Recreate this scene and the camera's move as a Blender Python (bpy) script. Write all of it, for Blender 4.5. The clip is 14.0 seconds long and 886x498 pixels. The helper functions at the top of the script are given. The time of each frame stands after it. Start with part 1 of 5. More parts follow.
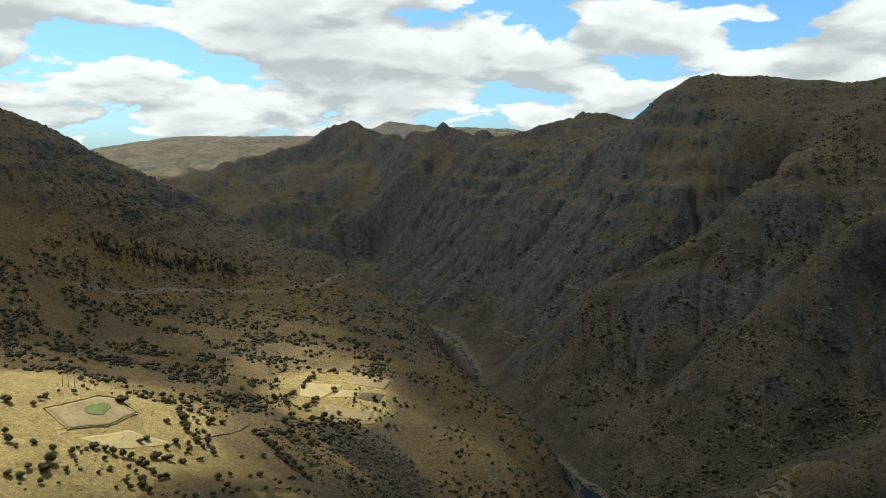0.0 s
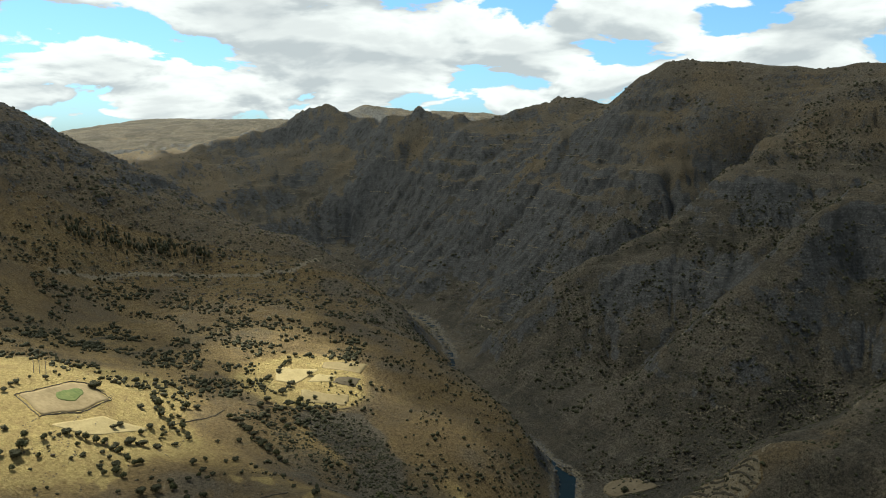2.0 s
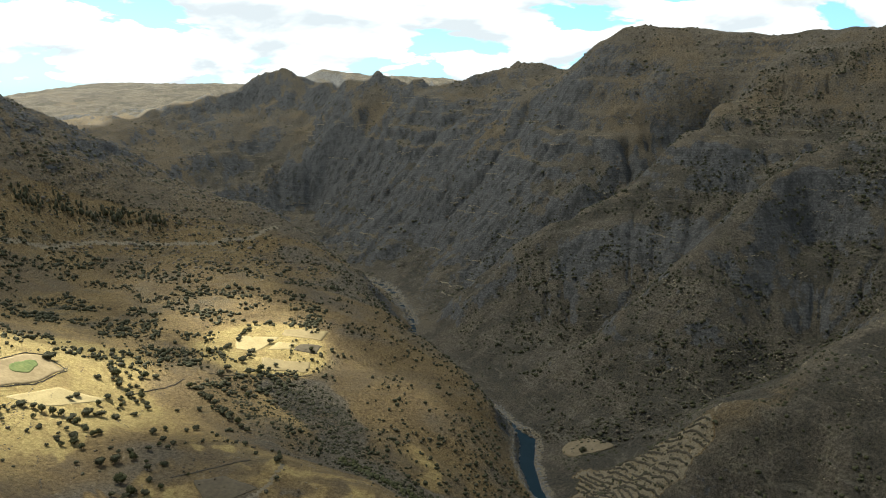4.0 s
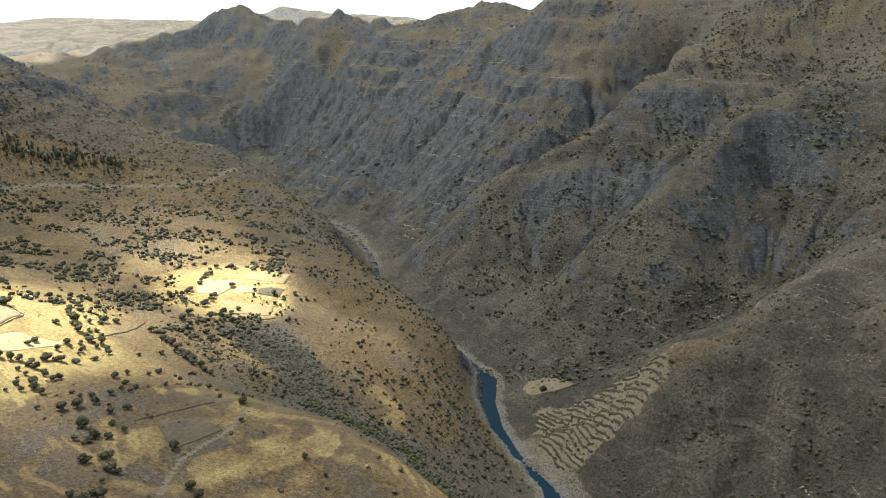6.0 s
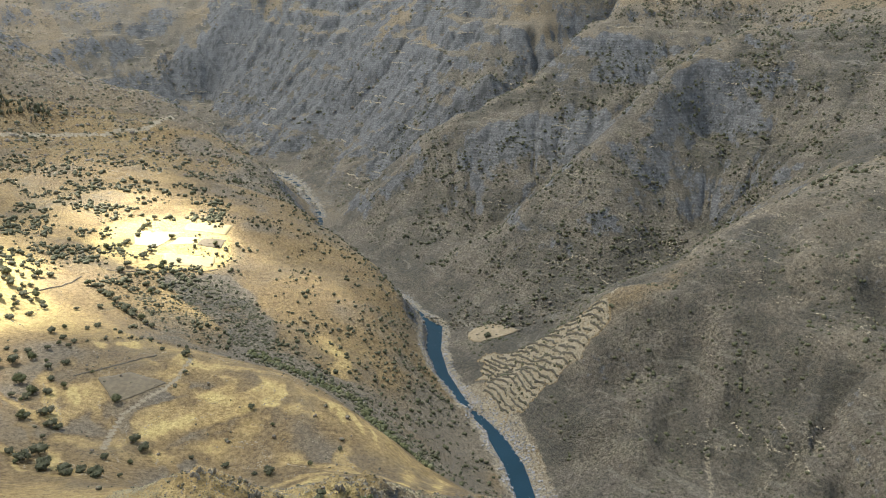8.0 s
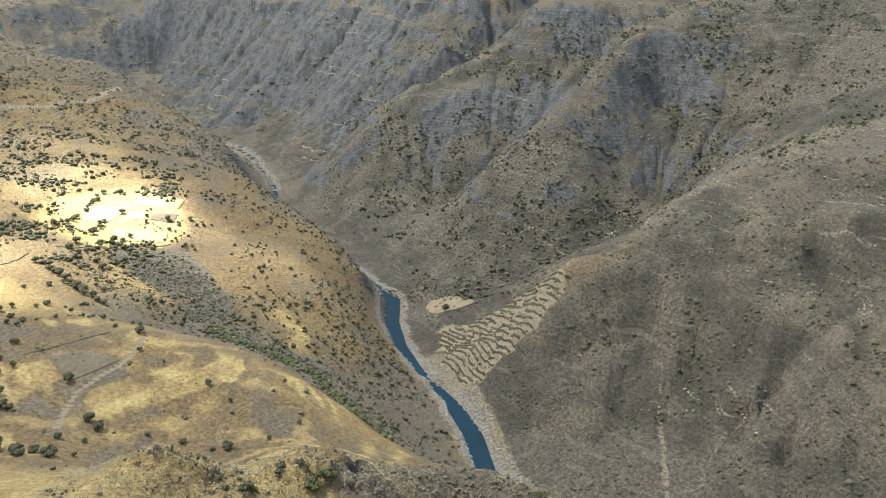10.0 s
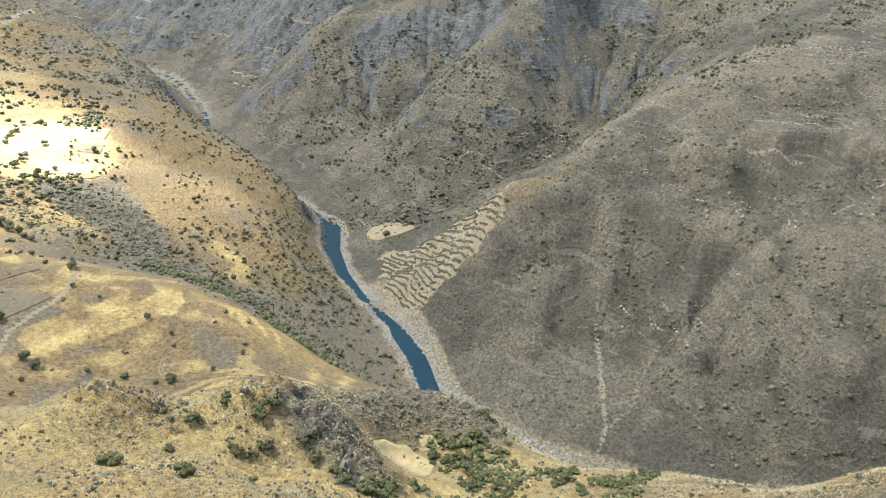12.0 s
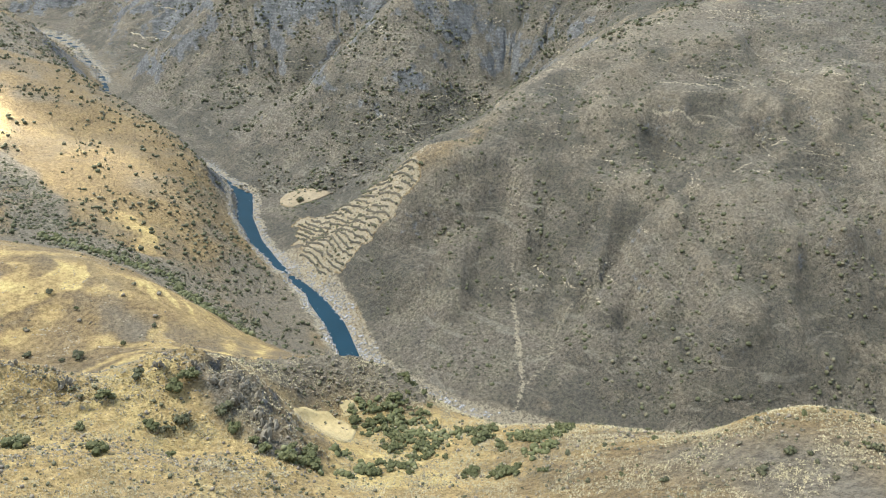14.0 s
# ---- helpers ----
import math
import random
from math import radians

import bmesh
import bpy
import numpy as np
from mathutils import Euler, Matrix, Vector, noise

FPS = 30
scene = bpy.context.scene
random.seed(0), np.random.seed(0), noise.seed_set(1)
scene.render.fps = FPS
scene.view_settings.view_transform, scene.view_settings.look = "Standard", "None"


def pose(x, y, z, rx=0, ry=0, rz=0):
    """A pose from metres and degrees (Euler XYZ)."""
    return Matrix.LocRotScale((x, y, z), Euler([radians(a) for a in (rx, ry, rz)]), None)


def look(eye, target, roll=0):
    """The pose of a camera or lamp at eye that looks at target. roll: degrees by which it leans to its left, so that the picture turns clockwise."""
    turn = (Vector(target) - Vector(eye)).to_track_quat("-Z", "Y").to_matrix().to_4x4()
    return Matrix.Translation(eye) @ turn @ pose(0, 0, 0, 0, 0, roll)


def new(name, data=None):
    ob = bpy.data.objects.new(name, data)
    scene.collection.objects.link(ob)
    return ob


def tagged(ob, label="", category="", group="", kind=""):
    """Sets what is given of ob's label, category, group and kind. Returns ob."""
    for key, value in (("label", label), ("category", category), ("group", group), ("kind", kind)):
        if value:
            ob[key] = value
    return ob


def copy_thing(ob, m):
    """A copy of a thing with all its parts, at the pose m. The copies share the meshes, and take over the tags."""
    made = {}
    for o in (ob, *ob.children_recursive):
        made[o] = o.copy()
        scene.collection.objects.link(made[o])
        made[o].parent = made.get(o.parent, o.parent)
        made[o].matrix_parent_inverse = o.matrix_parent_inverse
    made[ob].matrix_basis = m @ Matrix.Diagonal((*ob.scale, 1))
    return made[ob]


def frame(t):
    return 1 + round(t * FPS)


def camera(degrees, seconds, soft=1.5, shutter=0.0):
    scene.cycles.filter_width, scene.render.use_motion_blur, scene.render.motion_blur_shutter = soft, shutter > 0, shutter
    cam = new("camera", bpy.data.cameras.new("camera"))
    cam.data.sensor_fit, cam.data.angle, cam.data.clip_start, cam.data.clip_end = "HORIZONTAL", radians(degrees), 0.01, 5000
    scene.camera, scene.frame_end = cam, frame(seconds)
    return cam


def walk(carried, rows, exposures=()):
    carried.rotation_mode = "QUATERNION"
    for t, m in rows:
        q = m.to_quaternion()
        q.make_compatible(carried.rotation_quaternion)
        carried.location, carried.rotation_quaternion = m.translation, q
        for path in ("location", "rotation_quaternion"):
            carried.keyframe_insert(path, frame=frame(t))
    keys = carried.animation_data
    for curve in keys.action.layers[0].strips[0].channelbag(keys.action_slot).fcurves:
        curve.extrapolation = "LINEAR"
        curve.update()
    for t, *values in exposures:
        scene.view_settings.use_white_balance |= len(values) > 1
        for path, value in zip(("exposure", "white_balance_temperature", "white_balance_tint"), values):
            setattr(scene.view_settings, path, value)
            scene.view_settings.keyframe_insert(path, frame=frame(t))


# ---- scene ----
cam = camera(60.03, 14.0, soft=1.0)
EYE = (0.0, 0.0, 250.0)


def aim(heading, tilt, lean):
    """The pose of the standing camera: heading clockwise from +y, tilt above the horizon, lean."""
    h, e = radians(heading), radians(tilt)
    way = Vector((math.sin(h) * math.cos(e), math.cos(h) * math.cos(e), math.sin(e)))
    return look(EYE, Vector(EYE) + way * 100, lean)


PATH = [
    (0.0, aim(-6.11, -7.00, -0.52)),
    (0.5, aim(-5.62, -7.13, -0.50)),
    (1.0, aim(-5.34, -7.41, -0.51)),
    (1.5, aim(-4.89, -7.80, -0.32)),
    (2.0, aim(-4.31, -8.19, -0.28)),
    (2.5, aim(-3.75, -8.52, -0.29)),
    (5.0, aim(-0.00, -12.51, -0.00)),
    (5.5, aim(0.46, -13.46, 0.13)),
    (6.0, aim(1.52, -14.96, 0.43)),
    (6.5, aim(2.66, -15.95, 0.55)),
    (7.0, aim(3.36, -16.58, 0.70)),
    (7.5, aim(4.66, -17.94, 1.00)),
    (8.0, aim(5.89, -18.71, 1.16)),
    (10.5, aim(10.33, -21.99, 1.87)),
    (11.0, aim(11.66, -23.75, 2.00)),
    (11.5, aim(13.32, -25.15, 2.18)),
    (12.0, aim(14.39, -26.07, 2.33)),
    (12.5, aim(15.18, -26.93, 2.11)),
    (13.0, aim(17.13, -27.60, 2.57)),
    (13.5, aim(19.29, -27.81, 3.43)),
    (14.0, aim(21.58, -28.39, 4.12)),
]
walk(cam, PATH, [(0, 0.87, 6380, 0), (2.6, 1.08, 6380, 0), (4.8, 1.8, 6240, 5), (6.5, 2.5, 6000, 7), (8, 2.98, 6040, 8), (10.5, 3.26, 6040, 7), (11, 3.42, 6040, 7), (14, 3.6, 5900, 6)])


# world and sun: broken cumulus under a bright sky, the sun high ahead to the left
SUN_HEADING, SUN_HEIGHT = 312.0, 57.0
world = bpy.data.worlds.new("sky")
scene.world = world
world.use_nodes = True


class Nodes:
    """A few short ways to wire nodes."""

    def __init__(self, tree):
        self.tree = tree
        tree.nodes.clear()

    def put(self, value, socket):
        if isinstance(value, bpy.types.NodeSocket):
            self.tree.links.new(value, socket)
        elif value is not None:
            socket.default_value = value

    def math(self, op, a, b=None, c=None, clamp=False):
        n = self.tree.nodes.new("ShaderNodeMath")
        n.operation, n.use_clamp = op, clamp
        for v, sock in zip((a, b, c), n.inputs):
            self.put(v, sock)
        return n.outputs[0]

    def vec(self, op, a, b=None):
        n = self.tree.nodes.new("ShaderNodeVectorMath")
        n.operation = op
        self.put(a, n.inputs[0])
        self.put(b, n.inputs[1])
        return n.outputs[0]

    def noise(self, at, scale, detail=6.0, rough=0.55, warp=0.0, dims="3D"):
        n = self.tree.nodes.new("ShaderNodeTexNoise")
        n.noise_dimensions = dims
        self.put(at, n.inputs["Vector"])
        for key, v in (("Scale", scale), ("Detail", detail), ("Roughness", rough), ("Distortion", warp)):
            n.inputs[key].default_value = v
        return n.outputs["Fac"]

    def ramp(self, fac, lo, hi, smoothly=True):
        n = self.tree.nodes.new("ShaderNodeMapRange")
        n.interpolation_type = "SMOOTHSTEP" if smoothly else "LINEAR"
        self.put(fac, n.inputs["Value"])
        self.put(lo, n.inputs["From Min"])
        self.put(hi, n.inputs["From Max"])
        return n.outputs["Result"]

    def mix(self, fac, a, b, how="MIX"):
        n = self.tree.nodes.new("ShaderNodeMix")
        n.data_type, n.blend_type = "RGBA", how
        self.put(fac, n.inputs[0])
        for v, sock in ((a, n.inputs[6]), (b, n.inputs[7])):
            self.put((*v, 1) if isinstance(v, tuple) and len(v) == 3 else v, sock)
        return n.outputs[2]

    def node(self, kind, **inputs):
        n = self.tree.nodes.new(kind)
        for key, v in inputs.items():
            self.put(v, n.inputs[key.replace("_", " ")])
        return n


def sky_nodes():
    w = Nodes(world.node_tree)
    way = w.node("ShaderNodeTexCoord").outputs["Generated"]
    sky = w.node("ShaderNodeTexSky")
    sky.sky_type, sky.sun_disc = "NISHITA", False
    sky.sun_elevation, sky.sun_rotation = radians(SUN_HEIGHT), radians(SUN_HEADING)
    blue = w.mix(1.0, sky.outputs[0], (0.044, 0.067, 0.097), "MULTIPLY")
    sep = w.node("ShaderNodeSeparateXYZ", Vector=way)
    up = w.math("MAXIMUM", sep.outputs[2], 0.0)
    # clouds lie on a flat layer, so they draw together towards the horizon
    deep = w.math("ADD", up, 0.30)
    flat = w.node("ShaderNodeCombineXYZ", X=w.math("DIVIDE", sep.outputs[0], deep), Y=w.math("DIVIDE", sep.outputs[1], deep), Z=w.math("MULTIPLY", up, 3.0)).outputs[0]
    body = w.noise(flat, 2.7, 12.0, 0.52, 0.22)
    above = w.noise(w.vec("ADD", flat, (0.03, -0.10, 0.10)), 2.7, 6.0, 0.48, 0.22)
    cover = w.ramp(body, 0.435, 0.465)
    lit = w.ramp(w.math("SUBTRACT", body, above), -0.10, 0.09)
    thick = w.ramp(body, 0.50, 0.66)
    glow = w.mix(lit, (0.30, 0.315, 0.335), (0.55, 0.55, 0.55))
    glow = w.mix(w.math("MULTIPLY", thick, 0.5), glow, (0.29, 0.30, 0.32))
    overhead = w.ramp(up, 0.22, 0.75)
    glow = w.mix(overhead, glow, (0.11, 0.143, 0.19))
    cover = w.math("MAXIMUM", cover, w.math("MULTIPLY", overhead, 0.85))
    bg = w.node("ShaderNodeBackground", Color=w.mix(cover, blue, glow), Strength=1.0)
    out = w.node("ShaderNodeOutputWorld")
    w.put(bg.outputs[0], out.inputs[0])


sky_nodes()
sun = new("sun", bpy.data.lights.new("sun", "SUN"))
sun.data.energy, sun.data.angle, sun.data.color = 5.0, radians(0.55), (1.0, 0.96, 0.89)
sh, se = radians(SUN_HEADING), radians(SUN_HEIGHT)
SUN_WAY = Vector((math.sin(sh) * math.cos(se), math.cos(sh) * math.cos(se), math.sin(se)))
sun.matrix_world = look(SUN_WAY * 3000, (0, 0, 0))

# landform lines
RIVER = [(-250, 1140, 0), (-155, 1100, 0), (-110, 1050, 0), (-90, 1005, 0), (-74, 935, 0), (-58, 872, 0), (-50, 800, 0), (-33, 742, 0), (-15, 690, 0), (5, 640, 0), (24, 608, 0), (38, 576, 0), (50, 545, 0), (46, 505, 0), (49, 468, 0), (60, 428, 0), (73, 394, 0), (79, 360, 0), (80, 324, 0), (88, 303, 0), (99, 287, 0), (114, 267, 0), (170, 225, 0), (270, 180, 0), (420, 150, -4)]
SPUR_OUTER = [(-463, 886, 234), (-397, 901, 189), (-322, 904, 152), (-243, 898, 134), (-175, 883, 100), (-112, 853, 62), (-81, 747, 54), (-49, 692, 45), (-22, 645, 39), (8, 594, 32), (26, 537, 27), (37, 529, 11)]
SPUR_INNER = [(-105, 560, 80), (-77, 540, 67), (-51, 528, 56), (-22, 510, 52), (2, 475, 44), (18, 450, 31), (33, 424, 18)]
SPUR_FIELDS = [(-172, 491, 83), (-163, 552, 83), (-124, 510, 72)]
LEFT_SLOPE = [(-325, 551, 102), (-260, 585, 93), (-215, 656, 95), (-367, 677, 121), (-297, 743, 114), (-208, 762, 99)]
LEFT_MOUNTAIN = [(-608, 794, 322), (-583, 812, 307), (-540, 847, 280), (-498, 879, 248)]
GULLY = [(-155, 433, 83), (-113, 389, 74), (-70, 379, 62), (-42, 363, 60), (-15, 335, 59), (21, 289, 53)]
NEAR_CREST = [(-177, 381, 87), (-127, 363, 84), (-84, 335, 85), (-59, 330, 82), (-37, 318, 80), (-14, 300, 76), (6, 285, 68), (18, 264, 65)]
POLE_KNOLL = [(-301, 374, 129), (-266, 406, 119), (-236, 418, 110), (-234, 385, 113), (-225, 331, 113), (-221, 297, 109)]
POLE_DIP = [(-335, 448, 121), (-301, 472, 111), (-262, 489, 99)]
LEFT_LOW = [(-118, 226, 99), (-108, 264, 88), (-57, 269, 77), (-69, 230, 85), (-9, 262, 75), (-150, 294, 92)]
KNOLL_DIP = [(-92, 227, 95), (-40, 224, 84), (20, 237, 75)]
KNOLL_A = [(-49, 194, 117), (-38, 191, 113), (-30, 186, 108)]
KNOLL_B = [(-14, 197, 106), (-6, 200, 108), (6, 198, 104), (17, 191, 99), (27, 170, 91)]
FRONT_DIP = [(-43, 171, 111), (-22, 179, 106), (-5, 168, 99)]
FRONT_CREST = [(-41, 146, 124), (-20, 151, 116), (5, 148, 108), (21, 144, 100)]
SADDLE = [(37, 200, 72), (51, 206, 71), (58, 176, 75), (86, 197, 64), (107, 185, 67), (124, 169, 77)]
TOE_KNOLL = [(26, 221, 83), (42, 223, 79), (55, 224, 76), (71, 225, 69), (75, 217, 66)]
RIGHT_CREST = [(42, 155, 87), (74, 144, 90), (98, 141, 96), (112, 135, 102), (129, 123, 112), (137, 116, 122), (144, 108, 130), (150, 96, 135), (151, 88, 136)]
TERRACE_RIDGE = [(61, 421, 3), (100, 439, 21), (147, 425, 66), (187, 442, 78), (251, 484, 104), (303, 495, 120), (360, 492, 141), (405, 483, 157)]
EAST_FACE = [(118, 372, 15), (190, 375, 43), (266, 387, 77), (230, 308, 36), (318, 339, 85), (336, 268, 80), (405, 357, 128), (254, 241, 40)]
SIDE_VALLEY = [(56, 557, 3), (103, 530, 7), (170, 518, 33), (215, 544, 43), (287, 594, 62)]
RIDGE_MID = [(42, 622, 3), (80, 629, 28), (126, 640, 59), (195, 659, 114), (212, 664, 130), (263, 694, 167), (321, 735, 195), (388, 781, 223)]
MID_FACE = [(209, 586, 70), (313, 678, 121), (341, 634, 120), (244, 624, 93)]
CANYON_BED = [(-300, 1250, 20), (-345, 1420, 38)]
NORTH_FOOT = [(-61, 1014, 14), (-186, 1287, 34), (-284, 1452, 50)]
NORTH_WALL = [(84, 981, 115), (-4, 1130, 95), (-127, 1294, 102), (150, 948, 146)]
NORTH_RIM = [(-701, 1658, 197), (-547, 1662, 191), (-359, 1627, 186), (-186, 1571, 222), (-43, 1344, 188), (41, 1232, 198), (128, 1133, 210), (209, 1043, 213)]
RIDGE_NORTH = [(445, 1049, 323), (375, 1008, 287), (319, 958, 245), (263, 918, 220), (209, 875, 170), (146, 856, 134), (98, 842, 114), (65, 840, 95), (32, 841, 69), (-9, 850, 29), (-34, 866, 5)]
CLIFF_VALLEY = [(430, 850, 198), (330, 800, 163), (256, 747, 133), (200, 735, 86), (130, 690, 36), (80, 680, 17), (36, 652, 4)]
CLIFF_FACE = [(30, 715, 18), (75, 760, 55), (130, 770, 75), (10, 790, 32)]
HIGH_VALLEY = [(330, 1030, 200), (235, 970, 140), (140, 930, 93), (70, 925, 56), (15, 925, 28), (-34, 935, 8)]
BUTTE_FOOT = [(-540, 1905, 236), (-407, 1798, 222), (-313, 1707, 220), (-208, 1571, 250), (-89, 1476, 240), (7, 1512, 261), (124, 1490, 271)]
SUMMIT_FOOT = [(153, 1174, 258), (214, 1124, 272), (261, 1122, 288)]
LEDGE_TOP = [(289, 1107, 302), (339, 1093, 303), (386, 1060, 292)]
LEDGE_FOOT = [(289, 1074, 274), (334, 1057, 268), (368, 1024, 263)]
BENCH = [(-1067, 2037, 195), (-987, 2188, 204)]
FAR_PLATEAU = [(-1783, 3127, 278), (-1549, 3250, 336), (-1204, 3286, 328), (-883, 2762, 324)]
SKYLINE = [(-636, 2166, 273), (-531, 2045, 324), (-448, 1972, 342), (-380, 1943, 308), (-250, 1716, 304), (-171, 1671, 317), (-79, 1594, 298), (-56, 1595, 281), (19, 1680, 306), (126, 1675, 336), (210, 1583, 316)]
SKYLINE_BACK = [(-472, 2659, 368), (-370, 2675, 352), (-58, 2799, 344)]
EAST_SUMMIT = [(190, 1298, 313), (219, 1260, 346), (254, 1220, 364), (381, 1213, 360), (471, 1137, 340), (474, 1091, 348), (555, 1004, 343)]
BACK_COUNTRY = [(-250, 1850, 250), (-200, 1800, 268), (-115, 1760, 245), (-60, 1740, 235), (-20, 1790, 240), (60, 1790, 268), (-440, 2110, 275), (-340, 2000, 275), (440, 1300, 318), (520, 1250, 305), (340, 1320, 335), (180, 1760, 300), (-620, 2500, 235), (-380, 2330, 240), (-560, 2420, 245), (-160, 2260, 230), (20, 2330, 230), (200, 2350, 240), (320, 2150, 245), (480, 1800, 290), (650, 1650, 290), (850, 1450, 280), (-300, 3000, 230), (100, 3100, 230), (600, 2600, 220), (-1300, 3900, 220), (-800, 3600, 220), (-1900, 3600, 200), (-420, 980, 180), (-600, 1060, 190), (-700, 1300, 160)]
HOME_SLOPE = [(0, 0, 247), (0, 50, 188), (0, 100, 128), (-60, 90, 140), (60, 85, 130), (120, 60, 150), (-120, 40, 190), (160, -60, 230), (-160, -80, 290), (0, -120, 330), (0, -400, 420)]
OUTER_LAND = [(-4500, 0, 300), (4500, 0, 300), (0, -4500, 450), (-3200, 3200, 150), (3200, 3200, 150), (-700, 200, 260), (-1000, 500, 330), (700, 300, 190), (1100, 600, 330), (1000, 1300, 330), (500, -200, 200), (-1500, 1500, 200), (0, 4700, 150), (-1100, 4500, 150), (1100, 4500, 150)]
LANDFORMS = [RIVER, SPUR_OUTER, SPUR_INNER, SPUR_FIELDS, LEFT_SLOPE, LEFT_MOUNTAIN, GULLY, NEAR_CREST, POLE_KNOLL, POLE_DIP, LEFT_LOW, KNOLL_DIP, KNOLL_A, KNOLL_B, FRONT_DIP, FRONT_CREST, SADDLE, TOE_KNOLL, RIGHT_CREST, TERRACE_RIDGE, EAST_FACE, SIDE_VALLEY, RIDGE_MID, MID_FACE, CANYON_BED, NORTH_FOOT, NORTH_WALL, NORTH_RIM, RIDGE_NORTH, CLIFF_VALLEY, CLIFF_FACE, HIGH_VALLEY, BUTTE_FOOT, SUMMIT_FOOT, LEDGE_TOP, LEDGE_FOOT, BENCH, FAR_PLATEAU, SKYLINE, SKYLINE_BACK, EAST_SUMMIT, BACK_COUNTRY, HOME_SLOPE, OUTER_LAND]
EAST_GULLIES = [[(253, 353, 0), (236, 322, 0), (227, 288, 0), (216, 256, 0), (208, 232, 0)], [(262, 300, 0), (246, 270, 0), (234, 239, 0), (226, 215, 0)], [(186, 372, 0), (170, 359, 0), (154, 330, 0), (129, 300, 0), (112, 285, 0)], [(389, 425, 0), (371, 370, 0), (360, 325, 0), (352, 284, 0), (356, 258, 0)], [(194, 391, 0), (163, 384, 0), (137, 389, 0), (101, 388, 0)], [(330, 290, 0), (306, 242, 0), (310, 221, 0)], [(300, 400, 0), (283, 340, 0), (276, 290, 0)]]
EAST_RIBS = [[(222, 330, 0), (211, 301, 0), (205, 273, 0), (199, 245, 0)], [(279, 407, 0), (253, 368, 0), (243, 318, 0), (239, 280, 0)], [(160, 372, 0), (140, 340, 0), (118, 310, 0)], [(330, 360, 0), (320, 320, 0), (300, 280, 0)]]
# end of landform lines


# materials
def blank(name):
    m = bpy.data.materials.new(name)
    m.use_nodes = True
    return m, Nodes(m.node_tree)


def finish(w, color, rough, bump=None, height_m=0.1, gloss=0.15):
    b = w.node("ShaderNodeBsdfPrincipled", Base_Color=color, Roughness=rough)
    b.inputs["Specular IOR Level"].default_value = gloss
    if bump is not None:
        n = w.node("ShaderNodeBump", Height=bump, Distance=height_m, Strength=1.0)
        w.put(n.outputs[0], b.inputs["Normal"])
    out = w.node("ShaderNodeOutputMaterial")
    w.put(b.outputs[0], out.inputs[0])


def place(w):
    return w.node("ShaderNodeTexCoord").outputs["Object"]


